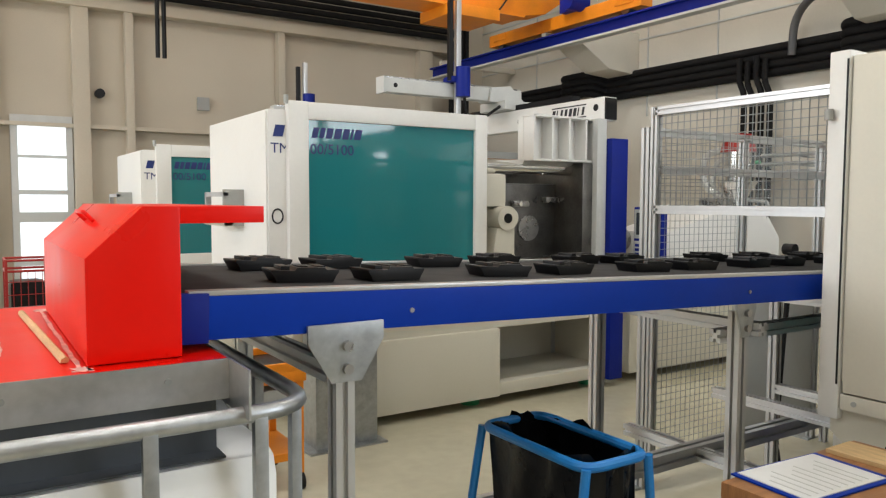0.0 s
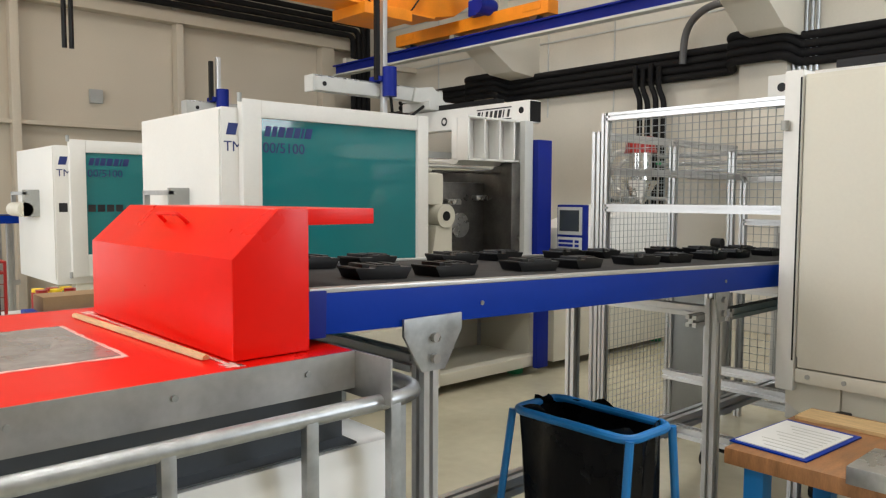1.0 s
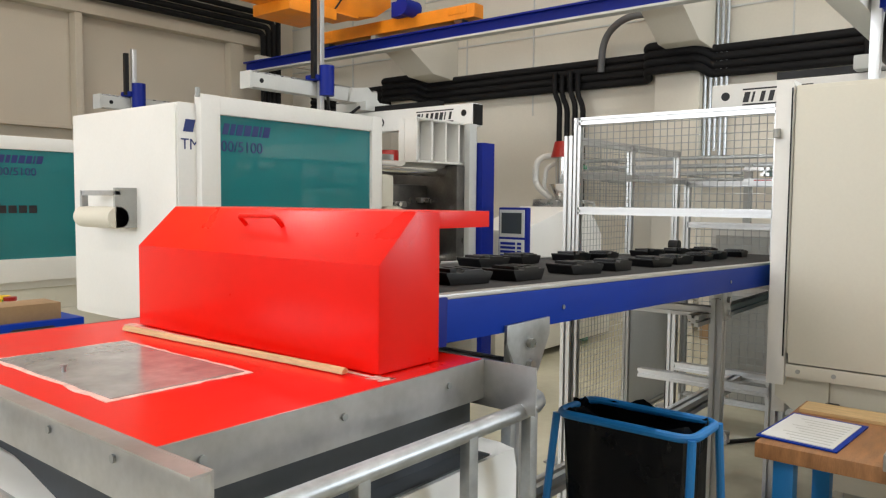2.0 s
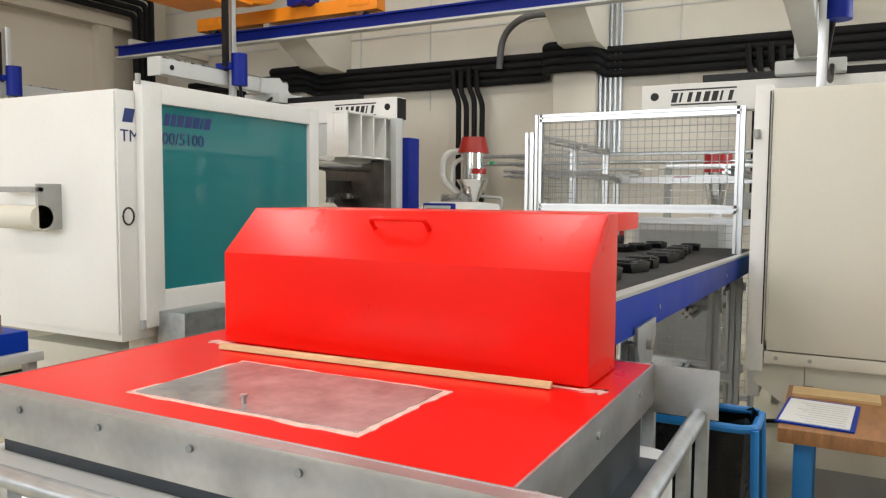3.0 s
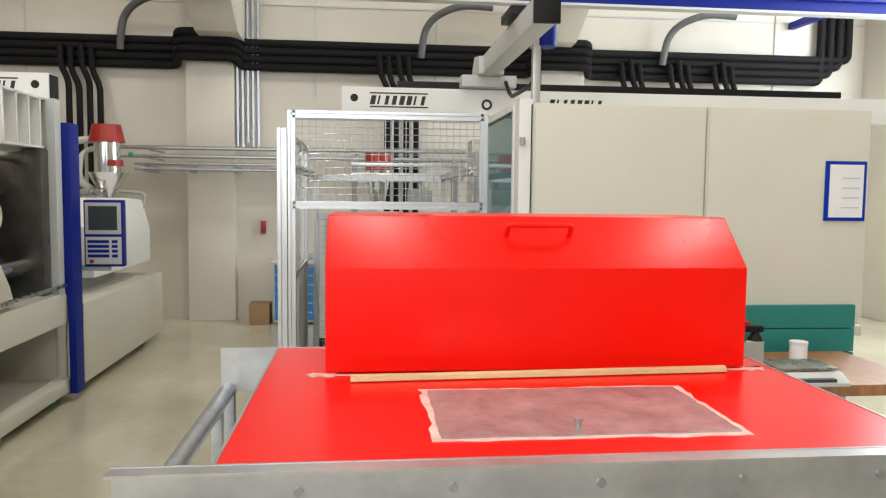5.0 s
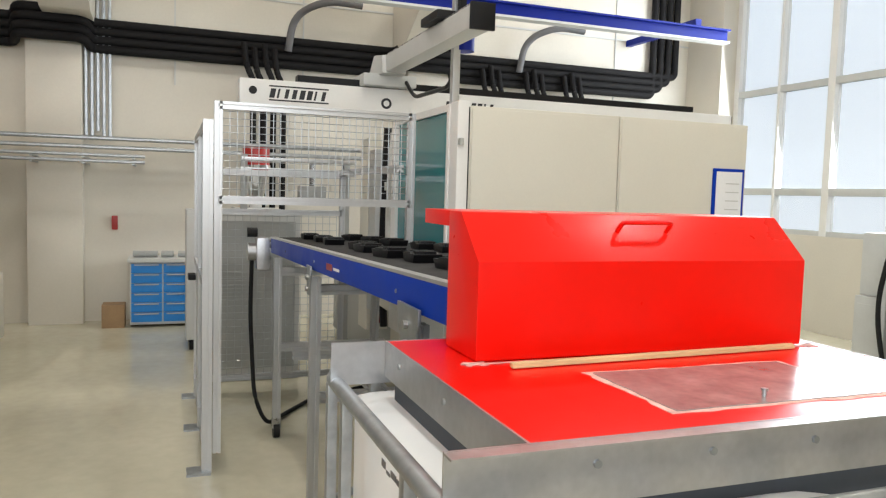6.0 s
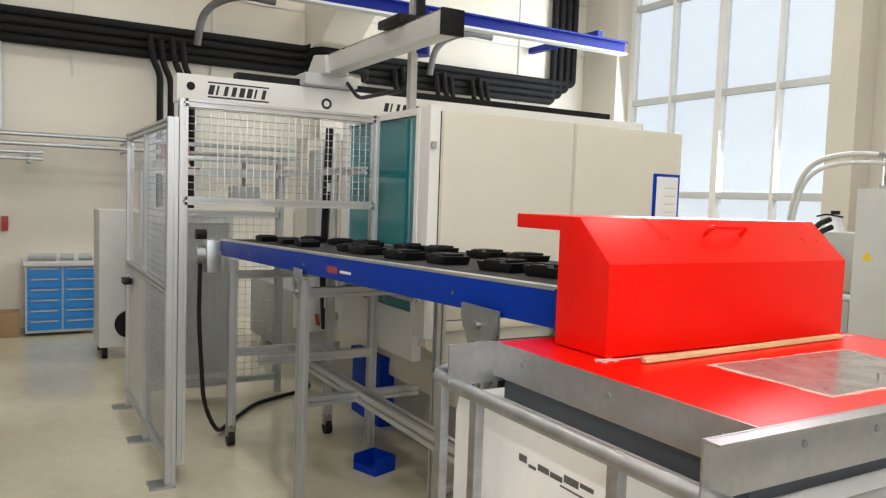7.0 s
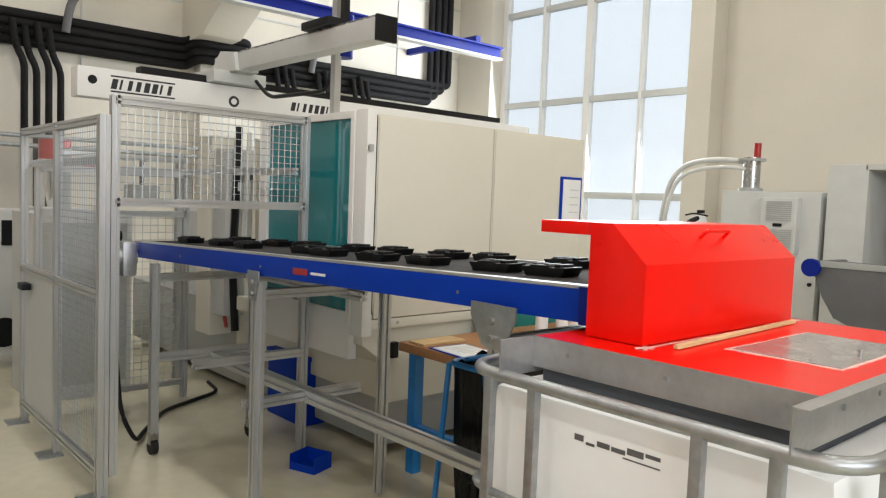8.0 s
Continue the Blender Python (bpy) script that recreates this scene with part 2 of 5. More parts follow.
for i, (x0, x1) in enumerate(((WX0, 5.2), (5.2, 6.03), (6.03, 6.82), (6.82, WX1))):
    for z0, z1 in ((WZ0, 1.63), (1.63, 2.9), (2.9, 4.2), (4.2, WZ1)):
        o = part("pane", B(x0 + 0.02, x1 - 0.02, YS - 0.085, YS - 0.075, z0 + 0.02, z1 - 0.02), GLAZE, win)
        o.visible_shadow = False
solid("sky_backdrop", B(-4, 26, -9.2, -9.1, -2, 16), SKYGLOW, "bright overcast sky outside the window", kind="structure")
solid("window_pier", B(4.06, 4.36, YS, YS + 0.3, 0, HC, bev=0.01), WALL, "off-white pier beside the window", kind="structure")
solid("window_jamb_block", B(7.6, 8.3, YS, YS + 0.22, 0, HC, bev=0.01), WALL, "off-white corner pier", kind="structure")
# north wall
solid("wall_north", B(XW - 0.2, XE + 0.2, YN, YN + 0.2, 0, HC), WALLN, "beige metal-clad hall wall", kind="structure")
for x, w in ((1.87, 0.10), (2.46, 0.05), (4.56, 0.05), (7.05, 0.12), (0.78, 0.12)):
    solid("wall_post", B(x - w, x + w, YN - 0.16, YN + 0.01, 0, HC, bev=0.006), WALLN, "beige steel wall post", kind="structure")
for z, h, d in ((2.38, 0.05, 0.14), (3.92, 0.16, 0.2)):
    solid("wall_beam", B(XW, 7.9, YN - d, YN - 0.002, z, z + h, bev=0.006), WALLN, "beige steel wall beam", kind="structure")
solid("wall_box", B(3.36, 3.52, YN - 0.07, YN + 0.01, 2.72, 2.9, bev=0.008), GREYP, "small grey electrical wall box", "junction box")
solid("wall_lamp", R((2.1, YN - 0.1, 2.85), (2.1, YN + 0.01, 2.85), 0.06, 16), BLACK, "round dark wall sounder", "sounder")
dr = tagged(new("door_1"), "white glazed industrial door with bright panes", "door", kind="structure")
part("door_frame", B(1.06, 1.76, YN - 0.09, YN - 0.003, 0, 2.52, bev=0.006), LGREY, dr)
for z0, z1 in ((0.15, 0.62), (0.7, 1.17), (1.3, 1.52), (1.58, 1.98), (2.02, 2.42)):
    part("pane", B(1.14, 1.68, YN - 0.098, YN - 0.085, z0, z1), SKYGLOW, dr)
dr2 = tagged(new("door_2"), "white glazed industrial door beside another", "door", kind="structure")
part("door_frame", B(-0.6, 0.66, YN - 0.09, YN - 0.003, 0, 2.62, bev=0.006), LGREY, dr2)
for z0, z1 in ((0.3, 0.8), (0.86, 1.36), (1.42, 1.92), (1.98, 2.5)):
    part("pane", B(-0.5, 0.6, YN - 0.098, YN - 0.085, z0, z1), SKYGLOW, dr2)
# west wall with a window band behind the walk
bm = bmesh.new()
box(bm, XW - 0.2, XW, YS - 0.2, YN + 0.2, 0, 1.9)
box(bm, XW - 0.2, XW, YS - 0.2, YN + 0.2, 4.6, HC)
box(bm, XW - 0.2, XW, YS - 0.2, 1.7, 1.9, 4.6)
box(bm, XW - 0.2, XW, 10.2, YN + 0.2, 1.9, 4.6)
solid("wall_west", bm, WALL, "off-white hall wall with a window band", kind="structure")
win2 = tagged(new("window_2"), "long window band of white frames", "window", kind="structure")
for y in (1.74, 3.43, 5.12, 6.81, 8.5, 10.16):
    part("window_post", B(XW - 0.14, XW - 0.02, y - 0.04, y + 0.04, 1.9, 4.6, bev=0.006), WHITE, win2)
part("window_rail", B(XW - 0.13, XW - 0.03, 1.7, 10.2, 3.2, 3.28), WHITE, win2)
solid("sky_backdrop", B(XW - 5.1, XW - 5, -8, 15, -1, 10), SKYGLOW, "bright overcast sky outside the window band", kind="structure")

# ---- added overhead lights ----
# Unseen luminaires, added because the hall needs light from above.
for x in (-2.5, 1.5, 5.2):
    for y in (-0.5, 3.2, 7.2):
        hl = thing("added_ceiling_light", "unseen white high-bay luminaire added under the ceiling", "ceiling light", (x, y, 5.85), "hall lights")
        part("frame", B(-0.35, 0.35, -0.15, 0.15, 0, 0.15, bev=0.01), WHITE, hl)
        area_lamp("added_hall_lamp", pose(x, y, 5.84), 0.65, 0.28, 50, (1.0, 0.97, 0.91))

# ---- pipes on the east wall ----
ZP = (2.905, 2.995, 3.085, 3.175)
for i, z in enumerate(ZP):
    x = 8.22
    pts = [(x, YN - 0.6, z)]
    for yc in (8.75, 4.59, 0.56):
        pts += [(x, yc + 0.36, z), (7.98, yc + 0.3, z + 0.06), (7.98, yc - 0.3, z + 0.06), (x, yc - 0.36, z)]
    yend = -2.75 - 0.12 * i
    pts += [(x, yend, z), (x, yend, HC - 0.3)]
    solid("insulated_pipe", T(pts, 0.047, 12, fillet=0.08), PIPEB, "black insulated pipe running along the wall", "pipe", group="black pipe run along the wall")
for yc, n, zb in ((5.92, 4, 1.2), (2.42, 4, 1.2), (-0.4, 3, 2.4), (-1.0, 3, 2.4), (-1.55, 3, 2.4)):
    for k in range(n):
        y = yc + (k - (n - 1) / 2) * 0.11
        zt = 3.0 + 0.05 * (k % 2)
        solid("drop_pipe", T([(8.14, y + 0.1, zt + 0.05), (8.1, y + 0.08, zt - 0.2), (8.1, y, zt - 0.36), (8.1, y, zb)], 0.034, 10, fillet=0.08), PIPEB, "black insulated drop pipe bending down from the pipe run", "pipe", group="black drop pipes")
for k in range(6):
    y = 4.06 + 0.058 * k
    solid("conduit", T([(8.22, y, HC - 0.2), (8.22, y, 1.95 + 0.05 * (k % 3))], 0.018, 8), GALV, "grey metal conduit on the wall", "conduit", group="bundle of conduits")
for z, y0, y1, r in ((1.86, 5.6, -2.0, 0.022), (1.95, 5.6, -2.0, 0.022), (1.72, 5.3, 3.7, 0.018), (1.78, 5.3, 3.7, 0.018)):
    wp = thing("wall_pipe_run", "thin steel pipe on wall brackets", "pipe", group="thin steel pipes")
    part("pipe", R((7.75, y0, z), (7.75, y1, z), r, 10), GALV, wp)
    for k in range(4):
        y = y0 + (y1 - y0) * (0.06 + 0.29 * k)
        part("bracket", B(7.74, 8.3, y - 0.012, y + 0.012, z - r - 0.012, z - r + 0.003), GALV, wp)
for k in range(4):
    solid("insulated_pipe", T([(1.2, YN - 0.3, 4.14 + 0.1 * k), (7.45 + 0.1 * k, YN - 0.3, 4.14 + 0.1 * k), (7.45 + 0.1 * k, YN - 0.3, 1.0)], 0.045, 10, fillet=0.1), PIPEB, "black insulated pipe along the beige wall", "pipe", group="black pipes on the beige wall")
for yc in (8.1, 4.43, 0.7):
    solid("air_outlet", prism(bmesh.new(), [(8.3, 3.72), (7.3, 3.72), (7.22, 3.66), (7.22, 3.5), (7.75, 3.2), (8.3, 3.16)], "y", yc - 0.23, yc + 0.23, bev=0.015), WALL, "off-white concrete bracket under the crane rail", "bracket", group="crane rail brackets")
for y0 in (5.35, 2.0, -0.9):
    solid("flexible_duct", T([(8.15, y0 + 0.2, 3.05), (8.1, y0 + 0.15, 3.45), (7.95, y0 - 0.2, 3.62), (7.95, y0 - 0.6, 3.6)], 0.042, 12, fillet=0.25), DUCT, "grey flexible duct bending up the wall", "duct", group="flexible ducts")
# crane
rl = thing("crane_rail", "blue painted crane runway rail with white lower flange", "crane rail")
part("web", B(6.9, 6.93, -2.86, 10.9, 3.41, 3.53), NAVY, rl)
part("top_flange", B(6.84, 6.99, -2.86, 10.9, 3.53, 3.55), NAVY, rl)
part("bottom_flange", B(6.85, 6.98, -2.86, 10.9, 3.385, 3.41), LGREY, rl)
for y in (-2.4, 0.55, 4.67, 8.15, 10.6):
    part("stay", B(6.86, 8.3, y - 0.04, y + 0.04, 3.55, 3.63), NAVY if y < -2 else WALL, rl)
cr = thing("overhead_crane", "orange overhead travelling crane with blue motors", "crane")
part("girder", prism(bmesh.new(), [(-5.5, 3.7), (6.3, 3.7), (6.72, 3.78), (6.98, 3.95), (6.98, 4.35), (-5.5, 4.35)], "y", 7.95, 8.3, bev=0.01), ORANGE, cr)
part("girder_flange", B(-5.5, 6.35, 7.9, 8.35, 3.68, 3.702), ORANGE, cr)
part("end_truck", B(6.84, 7.02, 6.5, 9.3, 3.6, 3.76, bev=0.012), ORANGE, cr)
for y in (6.75, 9.05):
    w = part("truck_wheel", R((6.86, y, 3.62), (6.97, y, 3.62), 0.07, 18), DSTEEL, cr)
    part("wheel_cover", B(6.83, 7.03, y - 0.14, y + 0.14, 3.66, 3.74, bev=0.01), ORANGE, w)
part("motor", R((6.62, 7.45, 3.82), (6.9, 7.45, 3.82), 0.1, 18), NAVY, cr)
part("motor_box", B(6.74, 6.9, 7.52, 7.72, 3.74, 3.93, bev=0.012), NAVY, cr)
part("trolley_frame", B(5.2, 5.9, 7.8, 8.45, 3.56, 3.69, bev=0.01), ORANGE, cr)
part("cable", T([(6.2, 7.93, 4.0), (5.9, 7.91, 3.62), (5.5, 7.93, 3.6), (5.1, 7.93, 4.0)], 0.012, 6, fillet=0.3), BLACK, cr)
part("cable", T([(5.3, 7.93, 4.1), (5.0, 7.91, 3.68), (4.6, 7.93, 4.0)], 0.012, 6, fillet=0.3), BLACK, cr)
hk = thing("crane_hook", "red crane hook block on hanging black chains", "crane hook")
part("block", B(2.12, 2.22, 8.09, 8.19, 3.42, 3.6, bev=0.02), DRED, hk)
for d in (-0.03, 0.03):
    part("chain", R((2.17 + d, 8.14, 2.8), (2.17 + d, 8.14, 3.69), 0.022, 6), BLACK, hk)

# ---- injection moulding machines ----


def machine(y0, name, mark, width, x0, drop=0.0):
    """An injection moulding machine along x, its sliding door in the plane y0 facing -y. Clamp end at x0."""
    m = thing("moulding_machine", "large cream injection moulding machine with %s" % name, "machine", (0, 0, 0), "moulding machines")
    y1 = y0 + width
    zt = 2.045 + drop
    zg = 1.94 + drop
    part("base", B(x0 + 0.1, 3.75, y0 + 0.16, y1 - 0.1, 0.07, 0.62, bev=0.012), CREAM, m)
    part("base", prism(bmesh.new(), [(4.88, 0.07), (7.2, 0.07), (7.2, 0.66), (5.1, 0.66), (4.88, 0.62)], "y", y0 + 0.16, y1 - 0.1, bev=0.012), CREAM, m)
    part("base", B(3.74, 4.89, y0 + 0.75, y1 - 0.1, 0.07, 0.62), CREAM, m)
    part("base_tray", B(3.74, 4.89, y0 + 0.1, y0 + 0.76, 0.08, 0.14), CREAM, m)
    part("tray_bracket", B(3.95, 4.1, y0 + 0.5, y0 + 0.7, 0.3, 0.45, bev=0.01), BLACK, m)
    part("skirt_panel", B(x0 + 0.5, 3.74, y0 + 0.02, y0 + 0.14, 0.07, 0.56, bev=0.012), CREAM, m)
    part("skirt_panel", B(x0 + 0.02, 4.88, y0 + 0.05, y0 + 0.17, 0.56, 0.78, bev=0.012), CREAM, m)
    part("skirt_panel", B(3.75, 4.88, y0 + 0.05, y0 + 0.15, 0.07, 0.16, bev=0.01), CREAM, m)
    part("skirt_panel", B(5.05, 7.2, y0 + 0.03, y0 + 0.155, 0.07, 0.66, bev=0.012), CREAM, m)
    for x in (x0 + 0.5, 3.6, 4.75, 6.9):
        part("levelling_foot", R((x, y0 + 0.2, 0.0), (x, y0 + 0.2, 0.075), 0.07, 14), GREEN, m)
    # clamp housing, three-sided, with its end face
    part("clamp_housing", B(x0 - 0.13, 3.3, y0 + 0.03, y1, 0.74, zt - 0.05, bev=0.02), WHITE, m)
    part("end_door", B(x0 - 0.14, x0 - 0.128, y0 + 0.04, y1 - 0.06, 0.78, zt - 0.065, bev=0.006), WHITE, m)
    part("latch", R((x0 - 0.25, y0 + 0.45, 1.36), (x0 - 0.25, y0 + 0.87, 1.36), 0.062, 20), CREAM, m, "cream round latch cylinder")
    part("latch_bar", B(x0 - 0.27, x0 - 0.235, y0 + 0.45, y0 + 0.86, 1.485, 1.515, bev=0.004), SHEET, m)
    part("latch_bar", B(x0 - 0.27, x0 - 0.13, y0 + 0.45, y0 + 0.47, 1.3, 1.53, bev=0.004), GREYP, m)
    part("latch_bar", B(x0 - 0.27, x0 - 0.235, y0 + 0.84, y0 + 0.87, 1.41, 1.515), SHEET, m)
    part("latch_bar", B(x0 - 0.26, x0 - 0.13, y0 + 0.84, y0 + 0.86, 1.34, 1.38), GREYP, m)
    # sliding guard door in front
    d = part("guard_door", B(x0 - 0.02, x0 + 0.105, y0 - 0.02, y0 + 0.045, 0.8, zt, bev=0.012), WHITE, m, "cream-framed sliding guard door with teal glazing")
    part("frame", B(3.485, 3.585, y0 - 0.02, y0 + 0.045, 0.8, zt, bev=0.012), WHITE, d)
    part("frame", B(x0 + 0.103, 3.487, y0 - 0.018, y0 + 0.043, zg, zt - 0.002, bev=0.01), WHITE, d)
    part("frame", B(x0 + 0.103, 3.487, y0 - 0.018, y0 + 0.043, 0.802, 0.985, bev=0.01), WHITE, d)
    part("glazing", B(x0 + 0.1, 3.49, y0 + 0.005, y0 + 0.02, 0.98, zg + 0.005), TEAL, d)
    for z in (0.795, zt - 0.02):
        part("corner_lug", R((x0 - 0.03, y0 - 0.005, z), (x0 - 0.03, y0 - 0.005, z + 0.05), 0.014, 10), GREYP, d)
    # marks: a brand as slanted bars, the type number lettered
    stroke_marks(m, INKB, x0 + 0.13, zg - 0.105, (0.036, 0.03, 0.04, 0.045, 0.04, 0.014, 0.045), 0.062, y0 + 0.003)
    lettering("00/5100", 0.088, INKB, pose(x0 + 0.12, y0 + 0.0025, zg - 0.2, 90), m)
    stroke_marks(m, INKB, x0 - 0.1, zg - 0.105, (0.06,), 0.068, y0 + 0.0275)
    lettering("TM", 0.085, INKB, pose(x0 - 0.115, y0 + 0.0285, zg - 0.2, 90), m)
    if mark:
        part("name_bar", B(x0 - 0.1, x0 - 0.035, y0 + 0.0275, y0 + 0.0295, 1.345, 1.42), INK, m)
        for k in range(4):
            part("name_bar", B(x0 + 0.12 + 0.075 * k, x0 + 0.18 + 0.075 * k, y0 + 0.002, y0 + 0.004, 1.345, 1.405), INK, m)
    else:
        ring_mark = bmesh.new()
        tube(ring_mark, [(x0 - 0.075 + 0.032 * math.cos(k * math.pi / 10), y0 + 0.0285, 1.37 + 0.042 * math.sin(k * math.pi / 10)) for k in range(21)], 0.005, 6)
        part("ring_mark", ring_mark, INK, m)
    # mould space: tie bars, moving platen, fixed platen
    for z in (0.98, 1.72):
        for y in (y0 + 0.26, y1 - 0.3):
            part("tie_bar", R((3.3, y, z), (5.05, y, z), 0.055, 18), CHROME, m)
    part("rear_panel", B(3.3, 5.0, y1 - 0.06, y1, 0.74, 1.9), GREYP, m)
    part("moving_platen", B(3.5, 3.7, y0 + 0.2, y1 - 0.2, 0.78, 1.86, bev=0.04), CREAM, m, "cream cast moving platen")
    part("platen_boss", B(3.62, 3.86, y0 + 0.12, y0 + 0.34, 1.42, 1.66, bev=0.04), CREAM, m)
    part("toggle_knuckle", R((3.82, y0 + 0.05, 1.34), (3.82, y0 + 0.32, 1.34), 0.088, 24), CREAM, m)
    part("toggle_knuckle", R((3.82, y0 + 0.18, 1.34), (3.97, y0 + 0.18, 1.34), 0.06, 20), CREAM, m)
    part("toggle_hole", R((3.82, y0 + 0.046, 1.34), (3.82, y0 + 0.06, 1.34), 0.036, 18), BLACK, m)
    part("toggle_arm", prism(bmesh.new(), [(3.74, 1.27), (3.9, 1.29), (3.9, 1.08), (4.02, 0.92), (4.08, 0.8), (3.9, 0.79), (3.84, 0.88), (3.76, 0.8), (3.66, 0.8), (3.7, 1.05)], "y", y0 + 0.07, y0 + 0.22, bev=0.02), CREAM, m)
    part("fixed_platen", B(4.58, 4.76, y0 + 0.1, y1 - 0.1, 0.7, 1.76, bev=0.015), DSTEEL, m)
    part("platen_face", B(3.98, 4.63, y0 + 0.42, y1 - 0.2, 0.76, 1.6, bev=0.02), DSTEEL, m)
    part("ejector_ring", R((4.3, y0 + 0.405, 1.25), (4.3, y0 + 0.425, 1.25), 0.1, 24), STEEL, m)
    for x, z in ((4.1, 0.95), (4.12, 1.42), (4.46, 0.98), (4.44, 1.45)):
        cl = part("mould_clamp", B(x, x + 0.15, y0 + 0.36, y0 + 0.43, z, z + 0.045, bev=0.008), STEEL, m)
        part("clamp_bolt", R((x + 0.04, y0 + 0.33, z + 0.02), (x + 0.04, y0 + 0.37, z + 0.02), 0.016, 10), CHROME, cl)
    part("bed", B(3.3, 5.0, y0 + 0.16, y1 - 0.1, 0.66, 0.75), GREYP, m)
    part("door_track", R((3.5, y0 + 0.05, 0.83), (4.9, y0 + 0.05, 0.83), 0.014, 8), STEEL, m)
    part("platen_edge", B(4.68, 4.78, y0 + 0.05, y0 + 0.11, 0.76, 2.1, bev=0.01), LGREY, m)
    part("platen_hood", B(4.1, 4.76, y0 + 0.24, y0 + 0.3, 1.77, 2.1), WHITE, m)
    for x in (4.112, 4.29, 4.46, 4.63, 4.75):
        part("rib", B(x - 0.008, x + 0.008, y0 + 0.12, y0 + 0.26, 1.77, 2.1), WHITE, m)
    part("rib", B(4.1, 4.76, y0 + 0.12, y0 + 0.26, 1.765, 1.78), WHITE, m)
    part("rib", B(4.1, 4.76, y0 + 0.12, y0 + 0.26, 2.09, 2.105), WHITE, m)
    part("side_cover", B(4.765, 4.78, y0 + 0.115, y0 + 0.55, 1.2, 2.1), WHITE, m)
    part("guard_post", B(4.785, 4.96, y0 + 0.0, y0 + 0.07, 0.76, 1.95, bev=0.008), NAVY, m, "dark blue upright guard post")
    part("guard_post", B(4.79, 4.93, y0 - 0.01, y0 + 0.04, 0.06, 0.77, bev=0.008), NAVY, m, "dark blue upright guard post")
    # control panel
    yp = y0 + 0.05
    c = part("control_panel", B(5.06, 5.13, yp - 0.31, yp - 0.03, 0.93, 1.42, bev=0.015), NAVY, m, "blue control panel with a grey screen")
    part("bezel", B(5.05, 5.061, yp - 0.295, yp - 0.045, 1.17, 1.4, bev=0.004), LGREY, c)
    part("screen", B(5.045, 5.051, yp - 0.27, yp - 0.07, 1.2, 1.375), SCREEN, c)
    part("keypad", B(5.05, 5.061, yp - 0.295, yp - 0.045, 0.95, 1.15, bev=0.004), LGREY, c)
    for k in range(4):
        part("key_row", B(5.046, 5.051, yp - 0.21, yp - 0.06, 1.0 + 0.035 * k, 1.022 + 0.035 * k), NAVY, c)
        part("key", B(5.046, 5.051, yp - 0.27, yp - 0.23, 1.0 + 0.035 * k, 1.022 + 0.035 * k), NAVY, c)
    part("stop_button", R((5.03, yp - 0.09, 0.972), (5.05, yp - 0.09, 0.972), 0.014, 12), DRED, c)
    part("arm", B(5.07, 5.12, yp - 0.2, y0 + 0.1, 0.9, 0.935), GREYP, c)
    # injection unit with the hopper
    part("injection_unit", prism(bmesh.new(), [(5.6, 0.78), (7.2, 0.78), (7.2, 1.12), (6.95, 1.4), (6.5, 1.42), (5.6, 1.2)], "y", y0 + 0.14, y0 + 0.75, bev=0.03), WHITE, m)
    part("barrel", R((4.82, y0 + 0.65, 1.12), (5.6, y0 + 0.65, 1.12), 0.1, 20), STEEL, m)
    part("unit_rail", B(5.1, 6.9, y0 + 0.4, y0 + 0.9, 0.66, 0.79), GREYP, m)
    hx, hy = 6.98, y0 + 0.47
    hp = part("hopper", R((hx, hy, 1.42), (hx, hy, 1.66), 0.05, 20, r2=0.19), CHROME, m, "polished steel material hopper with a dark red lid")
    part("drum", R((hx, hy, 1.66), (hx, hy, 1.95), 0.12, 24), CHROME, hp)
    part("lid", R((hx, hy, 1.95), (hx, hy, 2.12), 0.17, 24, r2=0.13), DRED, hp)
    part("collar", R((hx, hy - 0.03, 1.72), (hx, hy - 0.03, 1.78), 0.115, 20), DRED, hp)
    part("hose", T([(hx, hy + 0.1, 1.98), (hx - 0.1, hy + 0.32, 1.95), (hx - 0.1, hy + 0.34, 1.65), (hx - 0.05, hy + 0.15, 1.5)], 0.035, 10, fillet=0.2), HOSE, hp)
    part("hose", T([(hx, hy + 0.1, 1.9), (hx - 0.05, hy + 0.22, 1.85), (hx - 0.08, hy + 0.24, 1.6), (hx, hy + 0.12, 1.48)], 0.025, 10, fillet=0.15), HOSE, hp)
    part("valve", B(hx - 0.2, hx - 0.05, hy - 0.02, hy + 0.3, 1.4, 1.5, bev=0.02), STEEL, hp)
    part("lever", T([(hx, hy - 0.1, 1.48), (hx, hy - 0.35, 1.46), (hx, hy - 0.3, 1.25)], 0.018, 8, fillet=0.05), GREYP, hp)
    part("indicator", R((hx, hy - 0.24, 1.84), (hx, hy - 0.2, 1.84), 0.02, 10), GREEN, hp)
    return m


machine(4.86, "a half-open mould space", False, 1.25, 2.18)
machine(7.5, "an identical twin nearby", True, 1.25, 1.99, -0.1)


